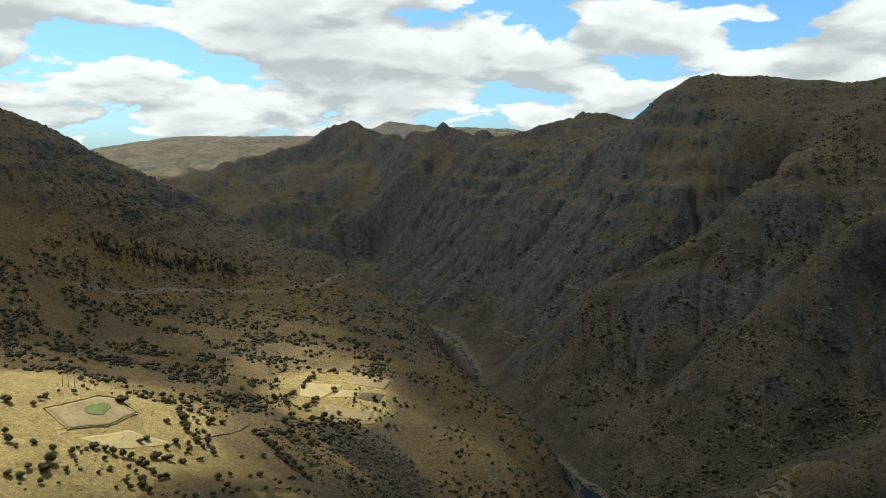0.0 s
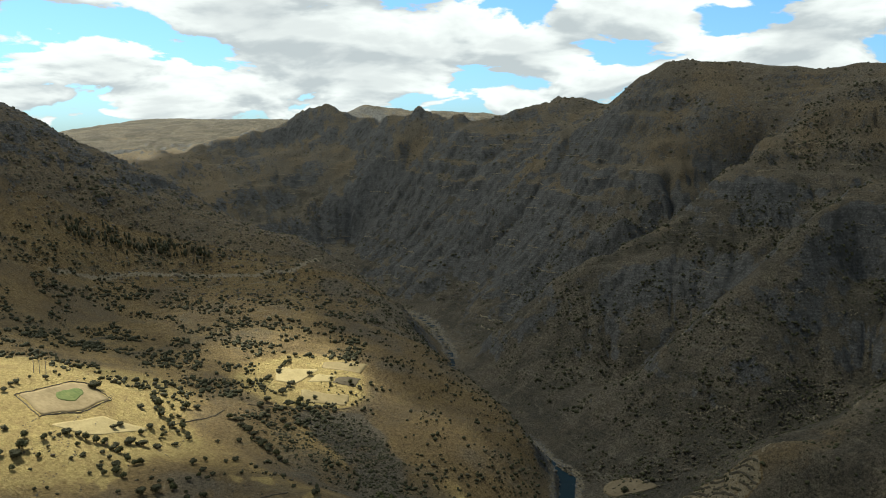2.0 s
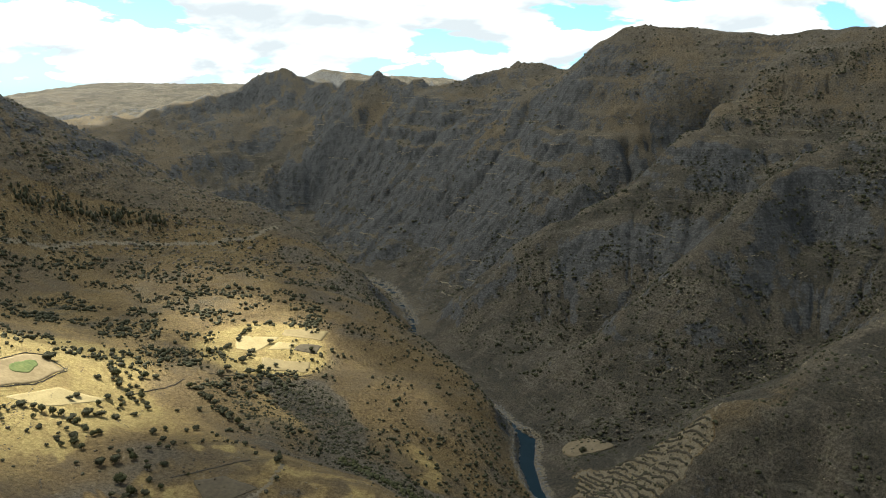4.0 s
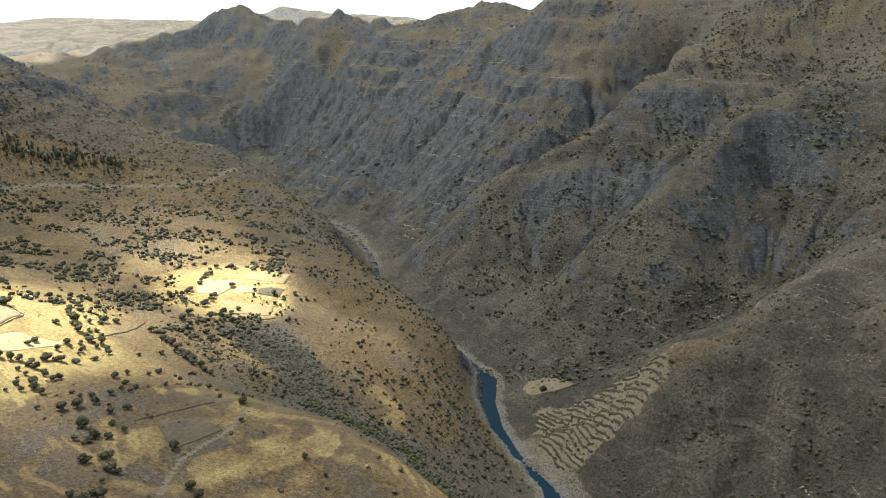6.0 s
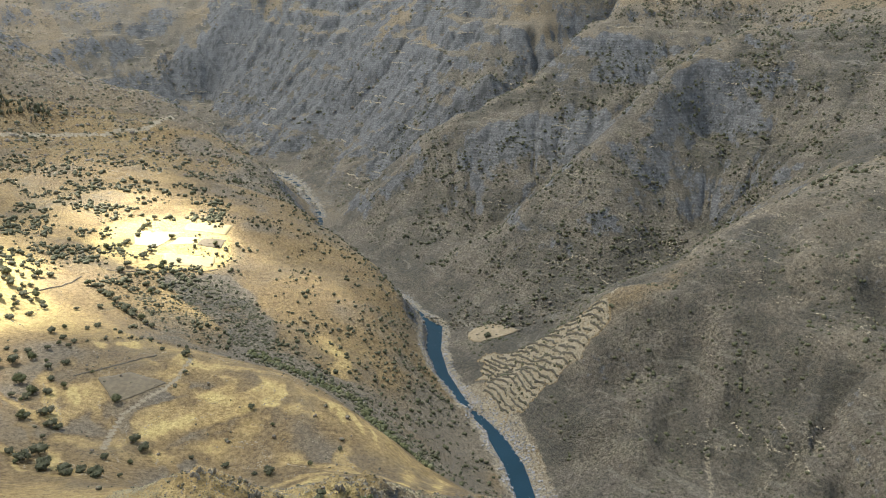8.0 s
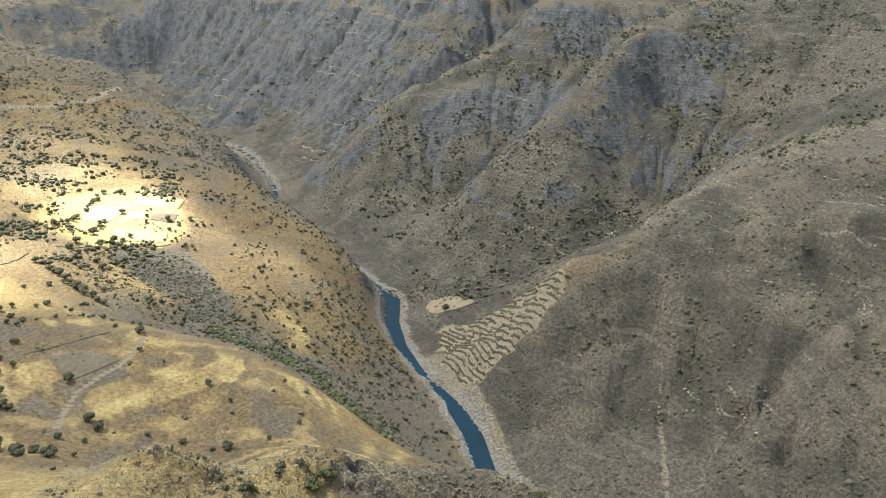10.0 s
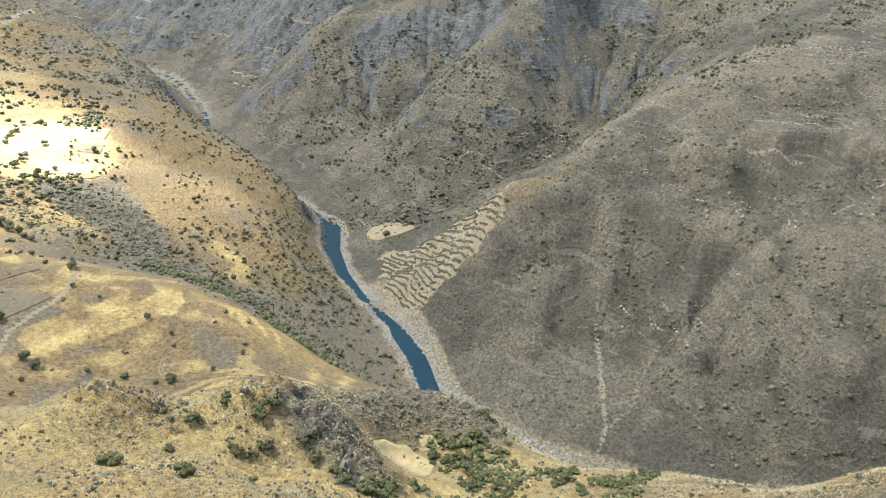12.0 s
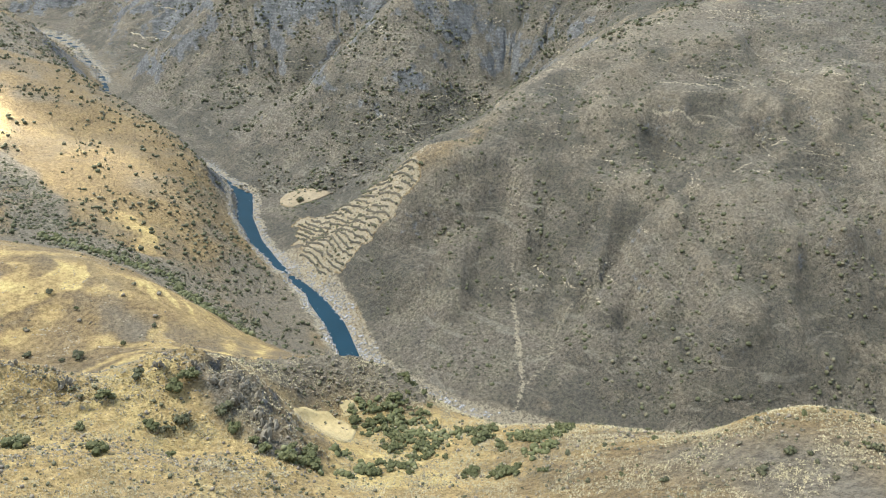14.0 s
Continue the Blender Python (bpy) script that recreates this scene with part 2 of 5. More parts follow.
def earth_material():
    """Dry grass, scrub, rock and bare soil, by the cover that the ground carries."""
    m, w = blank("hillside")
    at = place(w)
    cover = w.node("ShaderNodeVertexColor")
    cover.layer_name = "cover"
    sep = w.node("ShaderNodeSeparateColor", Color=cover.outputs[0])
    scrub, rock, bare = sep.outputs[0], sep.outputs[1], sep.outputs[2]
    gold = cover.outputs[1]
    broad = w.noise(at, 0.016, 5.0, 0.6, 0.6)
    mid = w.noise(at, 0.09, 6.0, 0.65, 0.4)
    fine = w.noise(at, 0.55, 6.0, 0.7)
    grain = w.noise(at, 1.7, 4.0, 0.75)
    fine = w.ramp(w.math("ADD", w.math("MULTIPLY", fine, 0.6), w.math("MULTIPLY", grain, 0.4)), 0.385, 0.615, False)
    # grass: dull straw to bright gold
    dull = w.mix(fine, (0.088, 0.058, 0.025), (0.30, 0.206, 0.092))
    tan = w.mix(fine, (0.070, 0.055, 0.035), (0.245, 0.198, 0.13))
    dull = w.mix(w.ramp(gold, 0.12, 0.32), tan, dull)
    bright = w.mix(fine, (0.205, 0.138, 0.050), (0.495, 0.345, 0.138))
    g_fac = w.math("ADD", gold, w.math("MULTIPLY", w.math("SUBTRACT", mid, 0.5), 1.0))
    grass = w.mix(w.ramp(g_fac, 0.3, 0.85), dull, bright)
    # palest straw: where gold is highest, it also carries painted sunlight
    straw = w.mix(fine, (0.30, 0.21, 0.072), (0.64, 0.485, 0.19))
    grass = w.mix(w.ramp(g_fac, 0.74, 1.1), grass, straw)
    worn = w.math("MULTIPLY", w.ramp(broad, 0.45, 0.65), w.ramp(gold, 1.0, 0.55))
    grass = w.mix(worn, grass, w.mix(0.5, grass, (0.125, 0.102, 0.07)))
    # scrub: grey brown twigs over stony soil, with small dark bushes
    twigs = w.mix(fine, (0.038, 0.0305, 0.0205), (0.212, 0.173, 0.120))
    twigs = w.mix(w.ramp(mid, 0.42, 0.66), twigs, w.mix(fine, (0.062, 0.052, 0.034), (0.25, 0.206, 0.134)))
    twigs = w.mix(w.ramp(broad, 0.40, 0.60), w.mix(0.55, twigs, (0.034, 0.033, 0.024)), twigs)
    s_fac = w.math("ADD", scrub, w.math("MULTIPLY", w.math("SUBTRACT", mid, 0.5), 1.3))
    color = w.mix(w.ramp(s_fac, 0.3, 0.7), grass, twigs)
    # dwarf shrubs, as dark dots
    dots = w.node("ShaderNodeTexVoronoi", Vector=w.vec("MULTIPLY", at, (1.0, 1.0, 0.6)), Scale=0.62)
    dots.inputs["Randomness"].default_value = 1.0
    many = w.math("ADD", w.math("MULTIPLY", scrub, 0.14), w.math("ADD", w.math("MULTIPLY", w.math("SUBTRACT", mid, 0.46), 0.9), w.math("MULTIPLY", w.math("SUBTRACT", broad, 0.5), 0.6)))
    dot = w.ramp(w.math("SUBTRACT", dots.outputs["Distance"], many), 0.12, 0.02)
    color = w.mix(w.math("MULTIPLY", dot, 0.48), color, (0.035, 0.036, 0.02))
    # ledges with bleached grass between the bushes of the steep walls
    ledge = w.noise(w.vec("MULTIPLY", at, (0.10, 0.10, 1.0)), 0.33, 6.0, 0.7, 0.8)
    ledge = w.math("MULTIPLY", w.ramp(ledge, 0.55, 0.63), w.ramp(scrub, 0.45, 0.8))
    color = w.mix(w.math("MULTIPLY", ledge, 0.6), color, w.mix(fine, (0.11, 0.095, 0.066), (0.25, 0.212, 0.15)))
    # rock: grey, banded along its beds
    beds = w.node("ShaderNodeTexWave", Vector=w.vec("MULTIPLY", at, (0.08, 0.08, 1.0)), Scale=0.11, Distortion=5.0, Detail=4.0, Detail_Scale=1.4)
    beds.bands_direction = "Z"
    stone = w.mix(fine, (0.048, 0.047, 0.042), (0.222, 0.210, 0.186))
    stone = w.mix(w.math("MULTIPLY", beds.outputs["Fac"], 0.5), stone, (0.085, 0.079, 0.07))
    streaks = w.noise(w.vec("MULTIPLY", at, (1.0, 1.0, 0.12)), 0.12, 6.0, 0.7)
    stone = w.mix(w.ramp(streaks, 0.45, 0.62), stone, w.mix(0.6, stone, (0.035, 0.034, 0.03)))
    r_fac = w.math("ADD", rock, w.math("MULTIPLY", w.math("SUBTRACT", w.noise(at, 0.2, 7.0, 0.7), 0.5), 1.6))
    rocky = w.ramp(r_fac, 0.4, 0.66)
    color = w.mix(rocky, color, stone)
    soil = w.mix(grain, (0.21, 0.17, 0.105), (0.36, 0.292, 0.19))
    color = w.mix(w.ramp(w.math("ADD", bare, w.math("MULTIPLY", w.math("SUBTRACT", fine, 0.5), 0.7)), 0.35, 0.75), color, soil)
    bump = w.math("ADD", w.math("MULTIPLY", fine, 0.9), w.math("ADD", w.math("MULTIPLY", grain, 0.25), w.math("MULTIPLY", dot, 0.5)))
    bump = w.math("ADD", bump, w.math("MULTIPLY", mid, 2.2))
    finish(w, color, 0.95, bump, 1.6)
    return m


def plain(name, lo, hi, scale, rough=0.9, height_m=0.05, spread=0.0):
    """Two shades in a grain of that scale; spread: how far single pieces differ."""
    m, w = blank(name)
    at = place(w)
    n = w.noise(at, scale, 6.0, 0.65)
    big = w.noise(at, scale * 0.13, 4.0, 0.6)
    fac = w.math("ADD", w.math("MULTIPLY", n, 0.65), w.math("MULTIPLY", big, 0.5))
    color = w.mix(w.ramp(fac, 0.36, 0.8), lo, hi)
    if spread:
        lone = w.math("ADD", w.node("ShaderNodeObjectInfo").outputs["Random"], w.node("ShaderNodeNewGeometry").outputs["Random Per Island"])
        lone = w.math("FRACT", lone)
        color = w.mix(w.math("MULTIPLY", lone, spread), color, w.mix(0.75, color, hi))
    finish(w, color, rough, n, height_m)
    return m


def leaf_material(name, dark, light, dry, dry_share):
    m, w = blank(name)
    lone = w.math("FRACT", w.math("ADD", w.node("ShaderNodeObjectInfo").outputs["Random"], w.node("ShaderNodeNewGeometry").outputs["Random Per Island"]))
    n = w.noise(place(w), 1.6, 3.0, 0.7)
    color = w.mix(n, dark, light)
    color = w.mix(w.ramp(lone, 1 - dry_share - 0.1, 1 - dry_share + 0.05), color, dry)
    finish(w, color, 0.8, n, 0.2)
    return m


def water_material():
    m, w = blank("river_water")
    at = place(w)
    n = w.noise(at, 0.5, 4.0, 0.6)
    foam = w.ramp(w.noise(at, 0.16, 8.0, 0.8, 0.5), 0.64, 0.72)
    color = w.mix(w.noise(at, 0.03, 2.0), (0.005, 0.012, 0.015), (0.010, 0.024, 0.034))
    color = w.mix(w.math("MULTIPLY", foam, 0.6), color, (0.5, 0.54, 0.55))
    finish(w, color, 0.3, n, 0.08, 0.015)
    return m


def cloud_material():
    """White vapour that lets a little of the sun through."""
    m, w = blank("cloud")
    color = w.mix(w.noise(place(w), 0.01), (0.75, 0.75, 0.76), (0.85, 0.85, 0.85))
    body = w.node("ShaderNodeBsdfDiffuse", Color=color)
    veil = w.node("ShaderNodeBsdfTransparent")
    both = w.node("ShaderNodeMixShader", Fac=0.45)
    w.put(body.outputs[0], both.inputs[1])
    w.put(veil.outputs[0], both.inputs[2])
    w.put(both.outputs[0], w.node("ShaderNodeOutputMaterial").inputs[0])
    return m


EARTH = earth_material()
STUBBLE = plain("dry_stubble", (0.16, 0.119, 0.052), (0.245, 0.185, 0.088), 0.9)
PALE_STUBBLE = plain("pale_stubble", (0.23, 0.174, 0.075), (0.33, 0.256, 0.12), 0.9)
FALLOW = plain("fallow_soil", (0.055, 0.042, 0.024), (0.10, 0.078, 0.046), 0.5)
BARE_PLOT = plain("bare_plot", (0.14, 0.101, 0.048), (0.245, 0.182, 0.092), 0.45)
TAN_PLOT = plain("tan_plot", (0.095, 0.071, 0.04), (0.155, 0.119, 0.07), 0.6)
GREEN_CROP = plain("green_crop", (0.055, 0.08, 0.02), (0.15, 0.155, 0.05), 0.5)
LEDGE_STONE = plain("bleached_ledge", (0.16, 0.13, 0.08), (0.32, 0.26, 0.168), 0.7, 0.9, 0.1, 0.6)
STONE = plain("pale_stone", (0.08, 0.073, 0.064), (0.215, 0.197, 0.174), 0.7, 0.85, 0.15, 0.8)
DARK_STONE = plain("weathered_stone", (0.06, 0.050, 0.035), (0.165, 0.138, 0.096), 0.8, 0.9, 0.15, 0.7)
WALL_STONE = plain("dry_stone_wall", (0.06, 0.05, 0.035), (0.15, 0.124, 0.086), 0.9, 0.95, 0.15)
# riser stone darkened to carry the shade and growth along the terrace steps
SHADED_RISER = plain("shaded_riser", (0.028, 0.024, 0.016), (0.085, 0.07, 0.047), 0.9, 0.95, 0.15)
LEAF = leaf_material("shrub_leaves", (0.024, 0.0235, 0.0105), (0.070, 0.066, 0.030), (0.082, 0.070, 0.040), 0.12)
GREEN_LEAF = leaf_material("green_leaves", (0.026, 0.0265, 0.009), (0.076, 0.074, 0.026), (0.09, 0.083, 0.038), 0.12)
DRY_LEAF = leaf_material("dry_scrub", (0.038, 0.035, 0.017), (0.095, 0.085, 0.044), (0.12, 0.095, 0.065), 0.4)
BARK = plain("bark", (0.06, 0.045, 0.03), (0.14, 0.11, 0.075), 4.0)
POLE_WOOD = plain("weathered_pole", (0.18, 0.16, 0.135), (0.30, 0.27, 0.23), 3.0)
DULL_STRAW = plain("dull_tuft", (0.10, 0.082, 0.05), (0.24, 0.195, 0.12), 1.5, 0.9, 0.05, 0.7)
STRAW = plain("straw_tuft", (0.20, 0.163, 0.09), (0.38, 0.315, 0.18), 1.5, 0.9, 0.05, 0.7)
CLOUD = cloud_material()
WATER = water_material()


# noise
def hash01(ix, iy, seed):
    a = (ix.astype(np.int64) * 374761393 + iy.astype(np.int64) * 668265263 + seed * 974634221) & 0xFFFFFFFF
    a = ((a ^ (a >> 13)) * 1274126177) & 0xFFFFFFFF
    return ((a ^ (a >> 16)) & 0xFFFF) / 65535.0


def perlin(x, y, seed=0):
    """Gradient noise, about -1 to 1."""
    ix, iy = np.floor(x), np.floor(y)
    fx, fy = x - ix, y - iy
    u, v = fx * fx * fx * (fx * (fx * 6 - 15) + 10), fy * fy * fy * (fy * (fy * 6 - 15) + 10)

    def corner(dx, dy):
        a = hash01(ix + dx, iy + dy, seed) * 2 * np.pi
        return np.cos(a) * (fx - dx) + np.sin(a) * (fy - dy)

    top = corner(0, 0) * (1 - u) + corner(1, 0) * u
    low = corner(0, 1) * (1 - u) + corner(1, 1) * u
    return (top * (1 - v) + low * v) * 1.5


def fbm(x, y, size, octaves, seed=0, ridged=False):
    total, amp = np.zeros_like(x), 1.0
    for k in range(octaves):
        n = perlin(x / size + 17.3 * k, y / size - 9.1 * k, seed + k)
        total += amp * (1 - 2 * np.abs(n) if ridged else n)
        size, amp = size / 2.03, amp * 0.5
    return total


def smooth(lo, hi, v):
    t = np.clip((v - lo) / (hi - lo), 0, 1)
    return t * t * (3 - 2 * t)


# relief: a surface strung over the crest and valley lines
def strung(line, step):
    pts = [Vector(p) for p in line]
    out = [pts[0]]
    for a, b in zip(pts, pts[1:]):
        n = max(1, round((b - a).length / (step * max(1.0, a.length / 400))))
        out += [a.lerp(b, (k + 1) / n) for k in range(n)]
    return [tuple(p) for p in out]


def knots():
    pts = []
    for line in LANDFORMS:
        loose = line in (LEFT_SLOPE, EAST_FACE, MID_FACE, NORTH_WALL, NORTH_FOOT, CLIFF_FACE, BUTTE_FOOT, SUMMIT_FOOT, BACK_COUNTRY, SADDLE, LEFT_LOW, KNOLL_DIP, SPUR_FIELDS, HOME_SLOPE, OUTER_LAND, BENCH)
        pts += line if loose else strung(line, 22)
    keep = []
    for p in pts:
        if all(abs(p[0] - q[0]) + abs(p[1] - q[1]) > 3 for q in keep):
            keep.append(p)
    return np.array(keep, float)


KNOTS = knots()


def solve_knots():
    d = np.hypot(KNOTS[:, None, 0] - KNOTS[None, :, 0], KNOTS[:, None, 1] - KNOTS[None, :, 1])
    n = len(KNOTS)
    a = np.zeros((n + 1, n + 1))
    a[:n, :n] = -np.sqrt(d * d + 16) + np.eye(n) * -0.5
    a[:n, n] = a[n, :n] = 1
    return np.linalg.solve(a, np.append(KNOTS[:, 2], 0))


WEIGHTS = solve_knots()
RIVER_LINE = np.array(strung(RIVER + [], 6))
RIVER_RUN = np.append(0, np.cumsum(np.hypot(*np.diff(RIVER_LINE[:, :2], axis=0).T)))
RIVER_WAY = np.gradient(RIVER_LINE[:, :2], axis=0)
RIVER_WAY /= np.hypot(RIVER_WAY[:, 0], RIVER_WAY[:, 1])[:, None]


def swept(x, y, pts, func):
    out = None
    for k in range(0, len(x), 20000):
        s = slice(k, k + 20000)
        part = np.asarray(func(x[s, None] - pts[None, :, 0], y[s, None] - pts[None, :, 1]))
        if out is None:
            out = np.empty((len(x),) + part.shape[1:])
        out[s] = part
    return out


def line_gap(x, y, line, step=6):
    """Distance from a line on the plan."""
    pts = np.array(strung(line, step))[:, :2]
    return swept(x, y, pts, lambda dx, dy: np.sqrt((dx * dx + dy * dy).min(axis=1)))


def base_height(x, y):
    w = -WEIGHTS[:-1]
    return swept(x, y, KNOTS, lambda dx, dy: np.sqrt(dx * dx + dy * dy + 16) @ w) + WEIGHTS[-1]


def by_river(x, y):
    """Distance from the river's middle, run along it, and the side: 1 on the east bank, -1 on the west."""

    def func(dx, dy):
        d2 = dx * dx + dy * dy + 1
        k = d2.argmin(axis=1)
        rows = np.arange(len(k))
        w = 1 / (d2 * d2)
        run = (w @ RIVER_RUN) / w.sum(axis=1)
        cross = (w * (dx * RIVER_WAY[None, :, 1] - dy * RIVER_WAY[None, :, 0])).sum(axis=1)
        return np.stack([np.sqrt(d2[rows, k]), run, -np.sign(cross)], axis=1)

    return swept(x, y, RIVER_LINE, func).T


def steps(z, rise, sharp):
    """Heights drawn together into ledges."""
    k = z / rise
    base = np.floor(k)
    f = k - base
    return rise * (base + np.where(f < 0.5, 0.5 * (2 * f) ** sharp, 1 - 0.5 * (2 - 2 * f) ** sharp))


# runoff: gullies carved by water that gathers on its way down to the river
CELL = 0.0042
FIRST, LAST, WEST, EAST = math.log(172.0), math.log(2700.0), -0.80, 1.06


def blurred(a, n, times=2):
    """A mean over 2n + 1 cells each way."""
    for _ in range(times):
        for axis in (0, 1):
            pad = [(n + 1, n) if k == axis else (0, 0) for k in (0, 1)]
            c = np.cumsum(np.pad(a, pad, mode="edge"), axis=axis)
            size = a.shape[axis]
            a = (np.take(c, np.arange(2 * n + 1, 2 * n + 1 + size), axis) - np.take(c, np.arange(size), axis)) / (2 * n + 1)
    return a


def run_off(z, size, rounds, strength):
    """Each cell drains to its lowest neighbour and is worn by the water that passes through it."""
    rows, cols = z.shape
    own = np.arange(rows * cols).reshape(rows, cols)
    ways = [(a, b) for a in (-1, 0, 1) for b in (-1, 0, 1) if a or b]
    area0 = (size * size).ravel()
    for _ in range(rounds):
        best, target = np.zeros_like(z), own.copy()
        wide = np.pad(z, 1, mode="edge")
        for a, b in ways:
            fall = (z - wide[1 + a:1 + a + rows, 1 + b:1 + b + cols]) / (size * math.hypot(a, b))
            here = np.pad(own, 1, mode="edge")[1 + a:1 + a + rows, 1 + b:1 + b + cols]
            m = fall > best
            best[m], target[m] = fall[m], here[m]
        to = target.ravel()
        moves = to != own.ravel()
        src, dst = np.nonzero(moves)[0], to[moves]
        area = area0.copy()
        for _ in range(150):
            area = area0 + np.bincount(dst, area[src], minlength=len(area0))
        drop = z - z.ravel()[to].reshape(rows, cols)
        cut = strength * np.sqrt(area).reshape(rows, cols) * best * np.sqrt(size)
        z = z - np.minimum(cut, 0.55 * drop)
        # loose slopes slip
        mean = (np.pad(z, 1, mode="edge")[:-2, 1:-1] + np.pad(z, 1, mode="edge")[2:, 1:-1] + np.pad(z, 1, mode="edge")[1:-1, :-2] + np.pad(z, 1, mode="edge")[1:-1, 2:]) / 4
        z = z + 0.035 * (mean - z)
    return z


def carve():
    """How far the gullies lie under, and the ribs over, the even slope; on cells that grow with the distance."""
    lr, az = np.arange(FIRST, LAST, CELL), np.arange(WEST, EAST, CELL)
    rr, aa = np.meshgrid(np.exp(lr), az, indexing="ij")
    x, y = (rr * np.sin(aa)).ravel(), (rr * np.cos(aa)).ravel()
    size = rr * CELL
    z0 = base_height(x, y)
    bed, run, side = by_river(x, y)
    z0 = np.maximum(z0, np.clip(bed - 12, 0, 60) * 0.25).reshape(rr.shape)
    rough = size * (2.6 * fbm(x, y, 95, 4, 301) + 1.0 * fbm(x, y, 24, 3, 305)).reshape(rr.shape)
    crag = (fbm(x, y, 240, 3, 9, True) - 0.7).reshape(rr.shape) * 8.0 * smooth(700, 1300, rr)
    start = z0 + rough + crag
    worn = run_off(start, size, 18, 0.007)
    delta = worn - z0
    delta = delta - blurred(delta, 22)
    near = smooth(680, 520, rr)
    delta = (0.5 * delta + 0.5 * blurred(delta, 1, 1)) * (1 - near) + near * (1.3 * blurred(delta, 2, 2) + 0.1 * delta)
    most = (0.0105 + 0.004 * smooth(600, 400, rr)) * rr
    return most * np.tanh(delta / most)


def carved(x, y):
    """The carved relief at places on the plan, nothing outside its reach."""
    r = np.maximum(np.hypot(x, y), 1.0)
    u, v = (np.log(r) - FIRST) / CELL, (np.arctan2(x, y) - WEST) / CELL
    rows, cols = CARVED.shape
    inside = smooth(0, 25, u) * smooth(rows - 1, rows - 25, u) * smooth(0, 12, v) * smooth(cols - 1, cols - 13, v)
    u, v = np.clip(u, 0, rows - 1.001), np.clip(v, 0, cols - 1.001)
    i, j = u.astype(int), v.astype(int)
    fu, fv = u - i, v - j
    return inside * ((CARVED[i, j] * (1 - fv) + CARVED[i, j + 1] * fv) * (1 - fu) + (CARVED[i + 1, j] * (1 - fv) + CARVED[i + 1, j + 1] * fv) * fu)


CARVED = carve()


def terrace_run(x, y):
    """Place within the terraced wedge over the river: run across its risers, offset along them, and how far inside it lies."""
    ax, ay, bx, by = 84.0, 432.0, 147.0, 424.0
    dx, dy = bx - ax, by - ay
    u = ((x - ax) * dx + (y - ay) * dy) / (dx * dx + dy * dy)
    v = ((x - ax) * -dy + (y - ay) * dx) / math.hypot(dx, dy)
    half = 40 * (1 - 0.80 * np.clip(u, 0, 1)) + 5 * perlin(x / 11, y / 11, 33) + 3 * perlin(x / 4, y / 4, 34)
    inside = smooth(-0.24, -0.10, u + 0.12 * perlin(x / 9, y / 9, 35)) * smooth(1.05, 0.97, u) * smooth(half + 4, half - 2, np.abs(v - 8 * (1 - u)))
    run = u + 0.0081 * v + 0.03 * perlin(x / 17, y / 17, 31) + 0.015 * perlin(x / 7, y / 7, 32)
    return run, v, inside


TERRACES = 17


def terrace_step(x, y):
    u, v, inside = terrace_run(x, y)
    k = u * TERRACES
    f = k - np.floor(k)
    return inside * 1.0 * (0.5 - f) * smooth(0, 0.12, f)


def river_half(y):
    """Half the water's width: two still pools between narrow rapids."""
    return np.interp(y, [255, 285, 300, 318, 350, 386, 398, 440, 462, 480, 500, 545, 562, 580, 700], [3.5, 3.5, 3.0, 4.2, 5.0, 4.4, 2.4, 2.0, 3.8, 4.4, 5.2, 6.2, 3.6, 2.4, 3.0])


